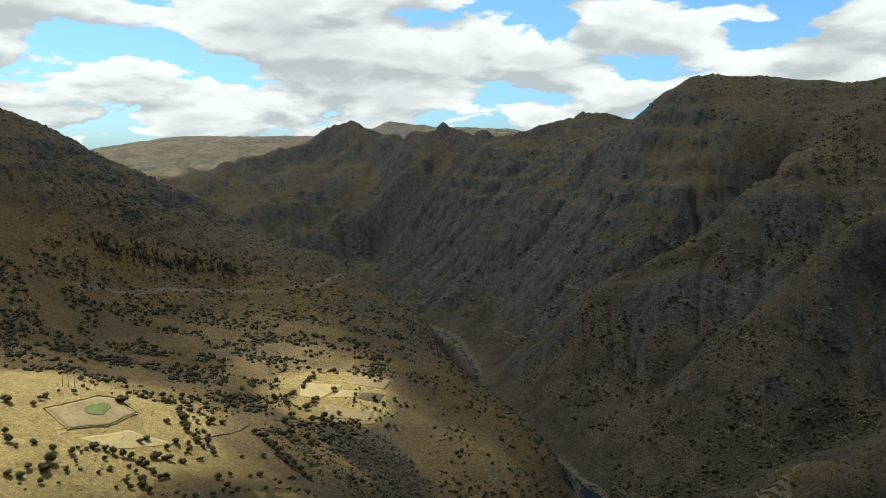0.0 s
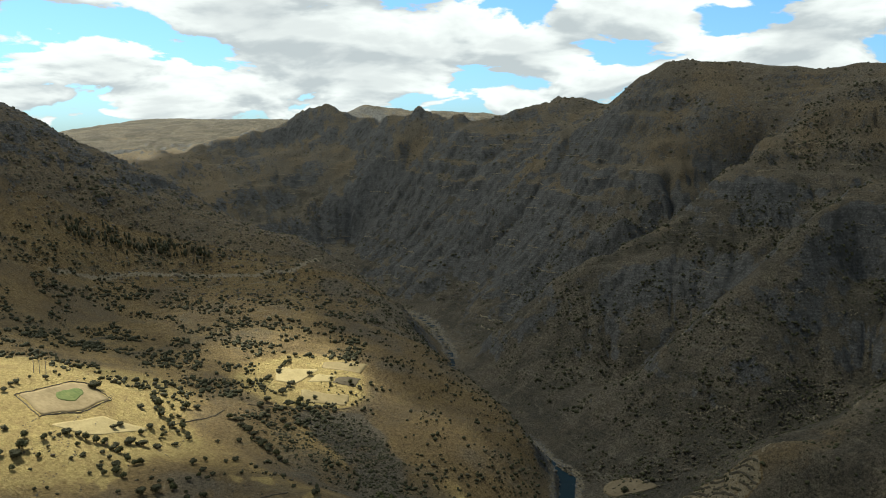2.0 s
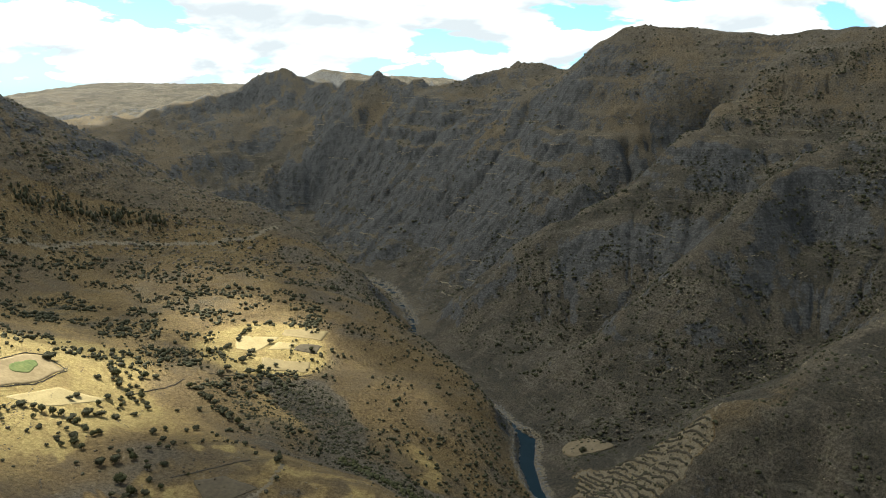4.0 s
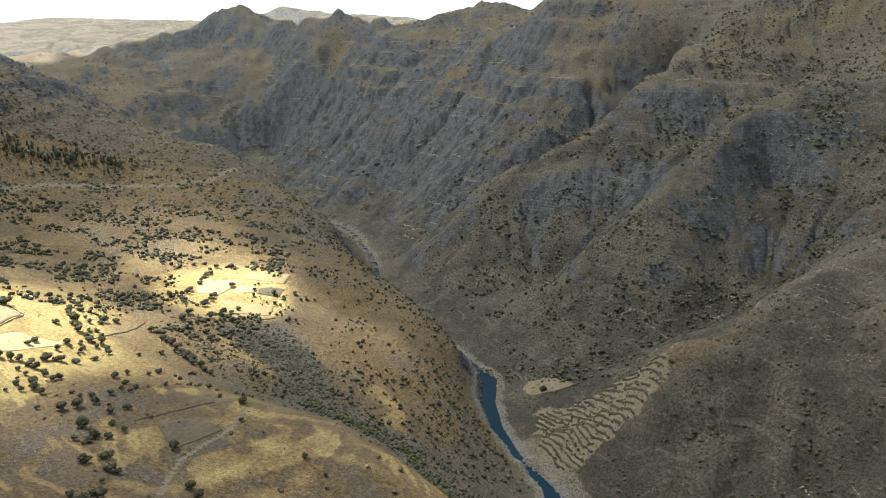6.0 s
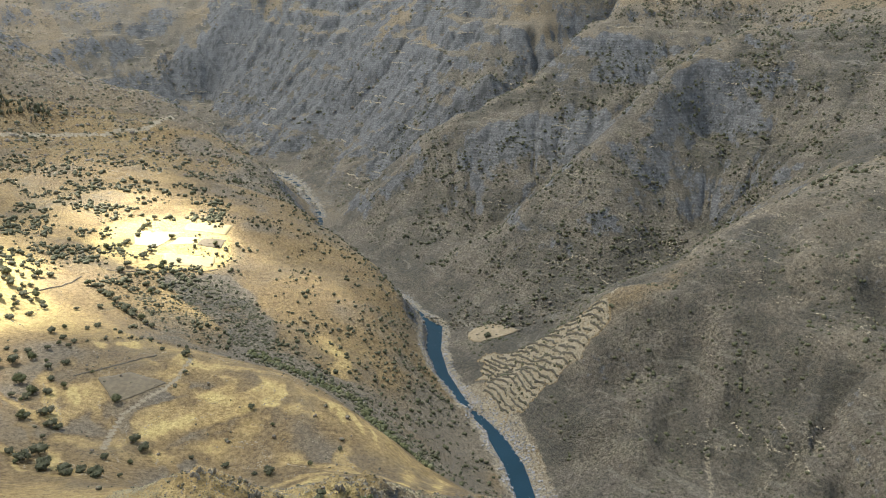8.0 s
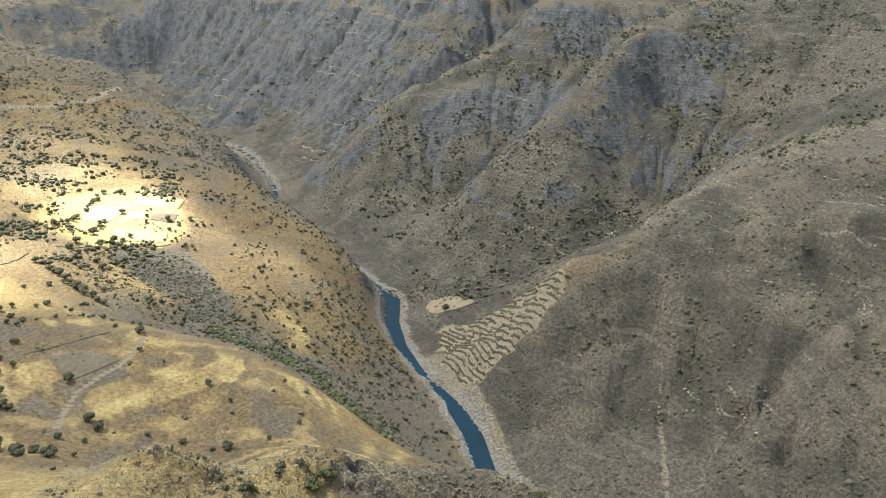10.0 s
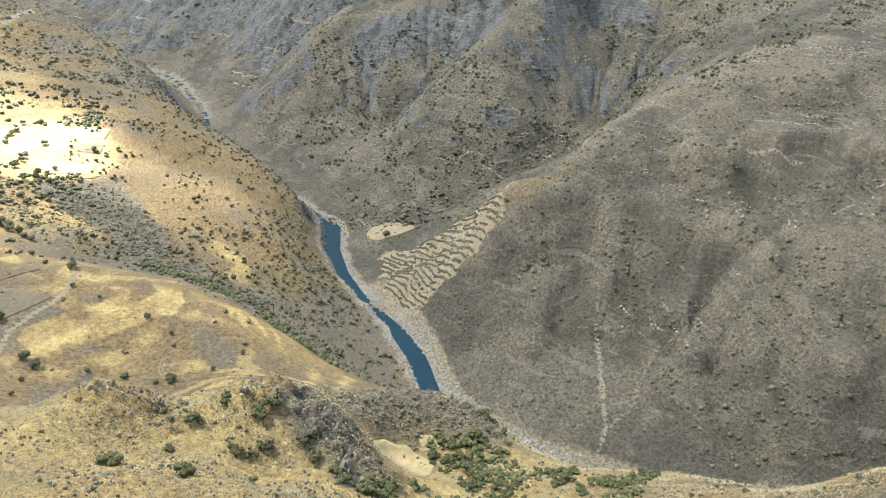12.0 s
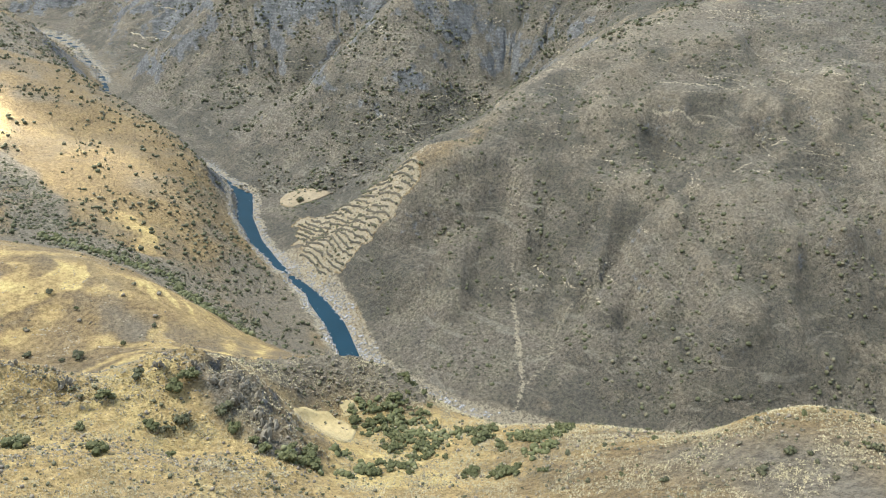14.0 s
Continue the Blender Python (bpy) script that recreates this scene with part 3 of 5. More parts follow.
def true_height(x, y):
    """The ground's height."""
    z = base_height(x, y)
    g, run, side = by_river(x, y)
    r = np.hypot(x, y)
    off_river = smooth(8, 60, g)
    far = smooth(620, 1150, r)
    east = np.clip(np.where(side > 0, 1.0, 0.0) * smooth(180, 260, r) + smooth(820, 1000, r), 0, 1)
    folds = fbm(x + 22 * perlin(x / 95, y / 95, 50), y, 60, 4, 13, True) - 0.65
    small = fbm(x, y, 16, 5, 21)
    # the skyline and the main crests keep their shape
    free = smooth(10, 90, np.minimum.reduce([line_gap(x, y, c, 25) for c in (SKYLINE, EAST_SUMMIT, FAR_PLATEAU, LEFT_MOUNTAIN, LEDGE_TOP, LEDGE_FOOT)]))
    free = 0.1 + 0.9 * free
    bank = smooth(130, 60, g) * smooth(420, 520, y)
    cut = off_river * free * np.clip(0.28 + 0.72 * east + 0.25 * bank, 0, 1) * (1 + 0.7 * east * smooth(620, 480, r))
    z = z + cut * carved(x, y) + off_river * (1.0 * folds * (0.4 + 0.5 * east + 1.6 * far * free) + 0.5 * small * (1 + 0.9 * east + 1.8 * far * free))
    # main gullies and ribs of the slope over the river
    bent = 3.0 * perlin(x / 17, y / 17, 421)
    for line in EAST_GULLIES:
        z = z - 5.0 * off_river * smooth(15, 0, line_gap(x, y, line, 3) + bent)
    for line in EAST_RIBS:
        z = z + 4.0 * off_river * smooth(20, 0, line_gap(x, y, line, 3) + bent)
    # buttes of the skyline
    butte = smooth(95, 25, line_gap(x, y, SKYLINE, 25))
    z = z + butte * (8.0 * (fbm(x, y, 85, 5, 411, True) - 1.15) + 2.0 * fbm(x, y, 30, 3, 415))
    # broken rock of the near knolls
    knoll = np.maximum.reduce([smooth(15, 4, line_gap(x, y, c, 3)) * k for c, k in ((KNOLL_A, 1.0), (KNOLL_B, 1.25), (FRONT_CREST, 0.5), (TOE_KNOLL, 0.6))])
    z = z + knoll * (1.9 * (fbm(x, y, 12, 5, 401, True) - 0.6) + 0.8 * fbm(x, y, 3.2, 2, 405))
    # rock bands of the high far walls
    band = far * smooth(90, 190, z) * smooth(-0.3, 0.4, perlin(x / 240, y / 240, 71)) * 0.6 * free
    lift = 22 * perlin(x / 260, y / 260, 70) + 6 * perlin(x / 70, y / 70, 72)
    z = z + band * (steps(z + lift, 31.0, 2.6) - lift - z)
    shelf = far * smooth(30, 80, z) * smooth(-0.1, 0.35, perlin(x / 170, y / 170, 73)) * 0.55
    lift = 9 * perlin(x / 150, y / 150, 74) + 3 * perlin(x / 40, y / 40, 75)
    z = z + shelf * (steps(z + lift, 13.0, 3.0) - lift - z)
    z = np.maximum(z, np.clip(g - 15, 0, 60) * 0.22)
    z = z + terrace_step(x, y)
    half = river_half(y)
    bed = smooth(half - 1.5, half + 3.0, g)
    return z * bed + (1 - bed) * -1.2


def sheet_lines():
    """The ranges and headings of the ground's grid."""
    ranges = np.concatenate([np.append(0.0, np.linspace(0.5, 96, 34)), np.exp(np.arange(math.log(100), math.log(240), 0.0065)), np.exp(np.arange(math.log(240), math.log(1500), 0.0042)), np.exp(np.arange(math.log(1500), math.log(4850), 0.009))])
    headings = np.radians(np.concatenate([np.arange(-42, 58, 0.105), np.arange(58, 318, 4.0)]))
    return ranges, headings


RANGES, HEADINGS = sheet_lines()
GROUND_Z = true_height((RANGES[:, None] * np.sin(HEADINGS)[None]).ravel(), (RANGES[:, None] * np.cos(HEADINGS)[None]).ravel()).reshape(len(RANGES), len(HEADINGS))


def height(x, y):
    """The height of the ground's own sheet."""
    u = np.clip(np.interp(np.hypot(x, y), RANGES, np.arange(len(RANGES))), 0, len(RANGES) - 1.001)
    v = np.interp((np.arctan2(x, y) - HEADINGS[0]) % (2 * np.pi), HEADINGS - HEADINGS[0], np.arange(len(HEADINGS)))
    v = np.clip(v, 0, len(HEADINGS) - 1.001)
    i, j = u.astype(int), v.astype(int)
    fu, fv = u - i, v - j
    return (GROUND_Z[i, j] * (1 - fv) + GROUND_Z[i, j + 1] * fv) * (1 - fu) + (GROUND_Z[i + 1, j] * (1 - fv) + GROUND_Z[i + 1, j + 1] * fv) * fu


def ground_sheet():
    rr, aa = np.meshgrid(RANGES, HEADINGS, indexing="ij")
    x, y, z = (rr * np.sin(aa)).ravel(), (rr * np.cos(aa)).ravel(), GROUND_Z.ravel()
    rows, cols = rr.shape
    i = np.arange(rows - 1)[:, None] * cols + np.arange(cols)[None, :]
    j = np.arange(rows - 1)[:, None] * cols + (np.arange(cols)[None, :] + 1) % cols
    faces = np.stack([i, j, j + cols, i + cols], axis=-1).reshape(-1, 4)[:, ::-1]
    me = bpy.data.meshes.new("ground")
    me.vertices.add(len(x))
    me.vertices.foreach_set("co", np.stack([x, y, z], 1).ravel())
    me.loops.add(faces.size)
    me.loops.foreach_set("vertex_index", faces.ravel())
    me.polygons.add(len(faces))
    me.polygons.foreach_set("loop_start", np.arange(0, faces.size, 4))
    me.update(calc_edges=True)
    me.validate()
    me.shade_smooth()
    lay_cover(me, x, y, z)
    return me


LANDSLIDE = [(184, 352, 0), (182, 344, 0), (179, 338, 0), (177, 331, 0), (173, 318, 0), (167, 302, 0), (161, 283, 0), (158, 275, 0), (150, 264, 0)]
LANDSLIDE_BRANCH = [(223, 323, 0), (216, 314, 0), (199, 310, 0), (188, 299, 0), (174, 283, 0), (159, 275, 0)]
FOOTPATH = [(-98, 255, 0), (-99, 269, 0), (-99, 282, 0), (-94, 292, 0), (-88, 302, 0), (-84, 312, 0), (-82, 328, 0)]
EAST_LEDGES = [[(299, 403, 0), (325, 385, 0)], [(313, 420, 0), (336, 408, 0)], [(342, 406, 0), (353, 392, 0)], [(345, 342, 0), (353, 339, 0)], [(204, 593, 0), (227, 586, 0)], [(248, 478, 0), (270, 478, 0)], [(375, 473, 0), (397, 460, 0)], [(403, 447, 0), (425, 447, 0)], [(173, 556, 0), (193, 533, 0)], [(145, 577, 0), (175, 567, 0)], [(317, 339, 0), (327, 337, 0)]]
GOLD_BANDS = [
    ([(-112, 257, 0), (-97, 257, 0), (-87, 269, 0), (-74, 282, 0)], 3.2),
    ([(-79, 254, 0), (-68, 265, 0), (-57, 274, 0), (-42, 285, 0)], 2.6),
    ([(-104, 311, 0), (-89, 316, 0), (-80, 300, 0), (-60, 296, 0)], 3.0),
    ([(-87, 328, 0), (-74, 324, 0), (-59, 323, 0), (-44, 328, 0)], 3.5),
    ([(-127, 295, 0), (-120, 302, 0), (-113, 290, 0), (-120, 271, 0)], 4.5),
    ([(-44, 296, 0), (-33, 292, 0), (-24, 288, 0)], 2.2),
    ([(9, 222, 0), (13, 244, 0), (16, 258, 0)], 2.0),
    ([(19, 224, 0), (25, 244, 0), (31, 265, 0)], 2.0),
    ([(-24, 421, 0), (-15, 407, 0), (-18, 388, 0)], 5.0),
]
ROCK_FACES = [(173, 793, 34), (203, 770, 38), (240, 772, 32), (125, 787, 38), (279, 841, 45), (29, 957, 45), (-34, 1146, 60)]
KNOLL_FLANK = [(12, 192, 0), (18, 182, 0), (24, 172, 0)]
TOE_SCRUB = [(24, 222, 0), (36, 217, 0), (50, 217, 0), (62, 217, 0), (70, 216, 0)]
HILL_ROAD = [(-396, 641, 0), (-357, 695, 0), (-303, 738, 0), (-254, 766, 0), (-221, 796, 0), (-206, 839, 0)]


def lay_cover(me, x, y, z):
    """What grows where: scrub, rock, bare soil and, in the fourth place, how golden the grass is. Sun patches and far
    haze are painted into these.
    """
    n = len(x)
    normal = np.empty(n * 3)
    me.vertex_normals.foreach_get("vector", normal)
    steep = np.degrees(np.arccos(np.clip(np.abs(normal[2::3]), 0, 1)))
    g, run, side = by_river(x, y)
    r = np.hypot(x, y)
    wild = fbm(x, y, 70, 4, 90)
    east = (side > 0) & (r > 225)
    scrub = np.where(east, 0.92, 0.18) + 0.16 * wild
    gold = np.where(east, 0.22, 0.42) + 0.2 * wild
    # the dark mountain on the west side, and the scrub along the gully
    upper_west = smooth(690, 860, r) * (~east)
    scrub = scrub + 0.05 * upper_west
    gold = gold - 0.12 * smooth(560, 760, r) * (~east)
    band = smooth(190, 90, np.hypot(x + 300, (y - 590) * 0.9)) * (~east) * smooth(-60, 10, y - 500 - 0.3 * (x + 300))
    scrub = scrub + 0.12 * band
    gully = smooth(40, 14, line_gap(x, y, GULLY)) * smooth(0, 8, y + 0.53 * x - 293)
    hollow = smooth(1.05, 0.7, np.hypot((x + 90 + 0.55 * (y - 445)) / 30, (y - 445) / 52) + 0.25 * wild)
    scrub, gold = scrub + 0.15 * gully + 0.5 * hollow, gold - 0.12 * gully - 0.35 * hollow
    bank = smooth(95, 35, g) * (~east) * smooth(320, 360, y)
    scrub = scrub + 0.12 * bank
    spur_back = ((~east) & (g < 150) & (y > 470)) * smooth(8, 30, x + 0.35 * (y - 510) + 22 + 30)
    scrub = scrub + 0.1 * np.clip(spur_back, 0, 1)
    trench = smooth(9, 2, np.minimum.reduce([line_gap(x, y, c, 3) for c in EAST_GULLIES]) + 2.5 * fbm(x, y, 14, 3, 96)) * east
    scrub, gold = scrub + 0.25 * trench, gold - 0.15 * trench
    # ribs between the gullies are barer than their beds
    ribs = buttress = np.clip(carved(x, y) / (0.0075 * r), -1, 1)
    far_side = smooth(560, 800, r)
    scrub = scrub - (east | (r > 900)) * (0.30 * ribs * (1 - far_side) + 0.40 * buttress * far_side)
    # golden meadows near the home side, and on the crest over the side valley
    gold = gold + 0.22 * smooth(250, 190, r) + 0.12 * (~east) + 0.4 * smooth(30, 6, line_gap(x, y, NEAR_CREST) + 12 * wild)
    near_slope = (~east) * smooth(215, 245, r) * smooth(430, 380, r) * smooth(-190, -140, x)
    gold = gold - 0.36 * near_slope
    crest = smooth(26, 6, line_gap(x, y, TERRACE_RIDGE))
    scrub = scrub - 0.5 * crest
    in_terraces = smooth(0.3, 0.8, terrace_run(x, y)[2])
    scrub, gold = scrub * (1 - 0.95 * in_terraces), gold + 0.4 * in_terraces
    # sun patches on the western slope and spur, painted in as brighter grass
    painted_sun = np.clip(smooth(95, 50, np.hypot(x + 248, (y - 370) * 0.8)) + smooth(62, 30, np.hypot(x + 142, y - 525)), 0, 1)
    gold, scrub = gold + 0.85 * painted_sun, scrub - 0.4 * painted_sun
    rag0 = fbm(x, y, 10, 3, 93)
    saddle = smooth(48, 30, np.hypot((x - 72) * 0.8, y - 182)) * (~east)
    gold, scrub = gold + 0.02 * saddle, scrub - 0.25 * saddle
    toe = smooth(17, 8, line_gap(x, y, TOE_SCRUB, 4) + 3 * rag0)
    gold, scrub = gold - 0.45 * toe, scrub + 0.42 * toe
    olive = east * smooth(195, 255, x - 0.25 * (y - 300) + 14 * wild) * (r < 640)
    scrub, gold = scrub - 0.32 * olive, gold - 0.08 * olive
    gold = gold - 0.08 * east
    rag = fbm(x, y, 9, 3, 92)
    for line, wide in GOLD_BANDS:
        near_band = smooth(wide + 3, wide - 2.5, line_gap(x, y, line, 2) + 3.2 * rag)
        gold, scrub = gold + 0.42 * near_band, scrub - 0.3 * near_band
    streak = perlin(z / 2.6 + 1.2 * perlin(x / 34, y / 34, 431), (x - y) / 55, 432) + 0.5 * perlin(z / 1.1, (x - y) / 30, 433)
    streak = smooth(0.05, 0.4, streak) * smooth(12, -6, y + 0.53 * x - 290) * smooth(-0.35, 0.25, fbm(x, y, 55, 2, 434)) * (~east) * smooth(218, 240, r) * smooth(520, 440, r) * smooth(60, 20, x)
    gold, scrub = gold + 0.55 * streak, scrub - 0.15 * streak
    tan_patch = np.zeros_like(x)
    for px, py, wide in ((220, 1064, 33), (240, 1046, 28), (41, 1233, 48), (-178, 1581, 72), (-330, 1641, 58), (529, 933, 75)):
        patch = smooth(wide, wide * 0.4, np.hypot(x - px, y - py) + 30 * wild + 14 * rag)
        tan_patch = np.maximum(tan_patch, patch)
    scrub, gold = scrub - 0.8 * tan_patch, gold + 0.05 * tan_patch
    tops = smooth(205, 275, z) * smooth(42, 22, steep) * (r > 820) * (r < 2300)
    # tan far benches, lightened also for the missing haze
    scrub = scrub - 0.3 * (r > 950) * (x < 60) * smooth(0.0, 0.5, fbm(x, y, 110, 4, 98)) * smooth(60, 120, z)
    # beyond 2300 m the added scrub darkens the plateau like cloud shade
    scrub = scrub - (0.3 + 0.45 * (x > 150)) * tops + 0.65 * (r > 2300)
    valley = np.minimum.reduce([line_gap(x, y, c, 12) for c in (CLIFF_VALLEY, HIGH_VALLEY, SIDE_VALLEY)])
    scrub = scrub + 0.3 * smooth(70, 15, valley)
    ridge = smooth(45, 8, line_gap(x, y, RIDGE_MID)) + smooth(60, 12, line_gap(x, y, RIDGE_NORTH))
    scrub = scrub - 0.3 * np.clip(ridge, 0, 1)
    west_near = (~east) * smooth(205, 225, r) * smooth(480, 430, r) * smooth(-200, -180, x)
    rock = smooth(38, 56, steep + 8 * smooth(800, 1200, r)) * 0.8 * (1 - 0.9 * west_near) + (east | (r > 900)) * (0.26 * np.clip(ribs, 0, 1) * (1 - far_side) + 0.30 * np.clip(buttress, 0, 1) * far_side) + smooth(12, 3, line_gap(x, y, KNOLL_B)) * 0.3 + smooth(18, 3, line_gap(x, y, KNOLL_A)) * 0.26
    rock = rock + smooth(18, 2, line_gap(x, y, FRONT_CREST)) * 0.22 + smooth(245, 215, r) * (0.16 + 0.2 * fbm(x, y, 18, 3, 95)) + smooth(900, 1500, r) * 0.10 * (steep > 18)
    rock = rock * (1 - 0.9 * tan_patch) + 0.08 * toe + smooth(2300, 2500, r) * 0.5 * smooth(12, 28, steep)
    rock = rock + smooth(900, 1100, r) * smooth(0.0, 0.5, fbm(x, y, 130, 4, 97)) * 0.35 * smooth(16, 30, steep)
    bare = np.maximum(0.62 * smooth(2.6, 0.5, line_gap(x, y, LANDSLIDE, 2) + 0.9 * rag), 0.45 * smooth(2.2, 0.4, line_gap(x, y, LANDSLIDE_BRANCH, 2) + 0.8 * rag))
    bare = np.maximum(bare, 0.85 * smooth(2.2, 0.8, line_gap(x, y, FOOTPATH, 3)))
    bare = np.maximum(bare, 1.0 * smooth(5.5, 2.0, line_gap(x, y, HILL_ROAD, 3) + 1.2 * rag))
    crest_gap = line_gap(x, y, RIGHT_CREST)
    gold = gold + smooth(10, 3, crest_gap) * 0.2 - 0.1 * (x > 45) * smooth(185, 160, r)
    rock = rock * (1 - 0.75 * smooth(35, 55, x) * smooth(200, 180, r))
    for line in EAST_LEDGES:
        bare = np.maximum(bare, 0.75 * smooth(2.2, 0.6, line_gap(x, y, line, 2)))
    shore = smooth(10, 5, g - river_half(y) + 2.5 * rag)
    shore = shore * np.maximum(smooth(660, 630, y), smooth(830, 860, y))
    bare = np.maximum(bare, 0.62 * shore)
    bare = np.maximum(bare, 0.72 * in_terraces)
    bar = east * (y < 450) * smooth(20, 15, g)
    bare = np.maximum(bare, 0.55 * bar)
    rock = np.maximum(rock, np.maximum(0.5 * shore, 0.6 * bar))
    scrub = scrub * (1 - 0.8 * bar)
    summit = (r > 920) * (r < 1800) * smooth(170, 250, z) * smooth(120, 190, x)
    rock, scrub = rock * (1 - 0.6 * summit), scrub - 0.4 * summit
    rock = rock * (1 - 0.6 * (~east) * smooth(245, 235, r))
    scrub = scrub - 0.16 * west_near * (1 - gully)
    for px, py, wide in ROCK_FACES:
        rock = rock + 0.6 * smooth(wide, 0.4 * wide, np.hypot(x - px, y - py) + 18 * wild)
    spur = (~east) * smooth(-125, -90, x + 0.3 * (y - 500)) * smooth(400, 440, y + 0.5 * x) * smooth(900, 800, y)
    gold, scrub = gold - 0.20 * spur, scrub - 0.12 * spur
    rock, scrub = rock * (1 - in_terraces), scrub * (1 - 0.8 * in_terraces)
    scrub = scrub - 0.28 * (r > 900) * (r < 2300) * smooth(26, 12, steep)
    # walls turned to the west stay bare and rocky, those turned to the south carry grass
    turned = smooth(-0.12, -0.5, normal[0::3] + 0.25 * normal[1::3]) * (east | (r > 900)) * smooth(480, 640, r)
    rock, scrub = rock + 0.28 * turned, scrub + 0.12 * turned
    facing = smooth(0.0, 0.4, normal[0::3] * 0.5 - normal[1::3]) * (1 - turned) * east * smooth(480, 600, r) * smooth(1000, 850, r)
    scrub = scrub - 0.06 * facing
    # tan grass of the high far slopes, thinned further to imitate haze
    scrub = scrub - (0.46 * smooth(170, 245, z) * (x > 100) + 0.34 * smooth(110, 180, z) * (x <= 100)) * smooth(760, 960, r) * (r < 2300) * (1 - 0.6 * turned)
    middle = east * smooth(540, 620, r) * smooth(960, 860, r)
    # paler, greyer cover far off takes the place of haze
    high = smooth(820, 980, r) * (r < 2300)
    rock, scrub = rock * (1 - 0.5 * east * smooth(600, 520, r)) + 0.04 * middle + 0.09 * high, scrub + 0.14 * middle - 0.16 * high
    gold = np.where(r > 850, np.minimum(gold, 0.2), gold)
    flank = smooth(16, 7, line_gap(x, y, KNOLL_FLANK, 3) + 2.5 * rag)
    rock, scrub, gold = rock + 0.10 * flank, scrub + 0.40 * flank, gold - 0.35 * flank
    home_east = smooth(62, 92, x) * smooth(205, 180, r)
    gold, scrub = gold - 0.38 * home_east, scrub + 0.14 * home_east
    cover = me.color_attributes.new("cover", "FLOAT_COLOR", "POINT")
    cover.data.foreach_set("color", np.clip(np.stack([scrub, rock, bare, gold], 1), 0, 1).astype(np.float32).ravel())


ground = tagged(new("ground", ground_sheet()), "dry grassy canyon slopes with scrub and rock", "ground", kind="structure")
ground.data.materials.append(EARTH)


def at_height(x, y):
    return height(np.atleast_1d(np.asarray(x, float)), np.atleast_1d(np.asarray(y, float)))


def array_mesh(name, verts, tris, material, smoothly=False):
    me = bpy.data.meshes.new(name)
    me.vertices.add(len(verts))
    me.vertices.foreach_set("co", np.asarray(verts, float).ravel())
    tris = np.asarray(tris)
    me.loops.add(tris.size)
    me.loops.foreach_set("vertex_index", tris.ravel())
    me.polygons.add(len(tris))
    me.polygons.foreach_set("loop_start", np.arange(0, tris.size, tris.shape[1]))
    me.update(calc_edges=True)
    if smoothly:
        me.shade_smooth()
    me.materials.append(material)
    return me


def part(name, bm, material, parent, label=""):
    me = bpy.data.meshes.new(name)
    bm.to_mesh(me)
    bm.free()
    me.materials.append(material)
    ob = new(name, me)
    ob.parent = parent
    return tagged(ob, label)


# the river and its banks
def river_sheet():
    bm = bmesh.new()
    prev = None
    pts = [Vector(p) for p in strung(RIVER, 4)]
    for k, p in enumerate(pts):
        d = (pts[min(k + 1, len(pts) - 1)] - pts[max(k - 1, 0)]).normalized()
        n = Vector((-d.y, d.x, 0)) * (0.8 + float(river_half(p.y)))
        q = [bm.verts.new((p.x + n.x * s, p.y + n.y * s, 0.0)) for s in (-1, -0.33, 0.33, 1)]
        if prev:
            for i in range(3):
                bm.faces.new([prev[i], prev[i + 1], q[i + 1], q[i]])
        prev = q
    bmesh.ops.recalc_face_normals(bm, faces=bm.faces)
    me = bpy.data.meshes.new("river")
    bm.to_mesh(me)
    bm.free()
    me.materials.append(WATER)
    return me


river = tagged(new("river", river_sheet()), "narrow dark blue river between pale boulder banks", "river", kind="structure")


def ico(level, squash, jag, seed):
    bm = bmesh.new()
    bmesh.ops.create_icosphere(bm, subdivisions=level, radius=1.0)
    rng = random.Random(seed)
    for v in bm.verts:
        v.co *= 1 + rng.uniform(-jag, jag)
        v.co.z = v.co.z * squash
    verts = np.array([v.co[:] for v in bm.verts])
    tris = np.array([[v.index for v in f.verts] for f in bm.faces])
    bm.free()
    return verts, tris


def clump(level, lobes, seed):
    """A bush of several ragged lobes."""
    rng = random.Random(seed)
    vs, ts, off = [], [], 0
    for k in range(lobes):
        v, t = ico(level, rng.uniform(0.75, 1.0), 0.24, seed * 31 + k)
        size = rng.uniform(0.45, 0.7) if lobes > 1 else 1.0
        a, d = rng.uniform(0, 6.28), (rng.uniform(0.2, 0.55) if lobes > 1 else 0.0)
        v = v * size + np.array([math.cos(a) * d, math.sin(a) * d, size * 0.75 + rng.uniform(-0.1, 0.25)])
        vs.append(v)
        ts.append(t + off)
        off += len(v)
    return np.concatenate(vs), np.concatenate(ts)


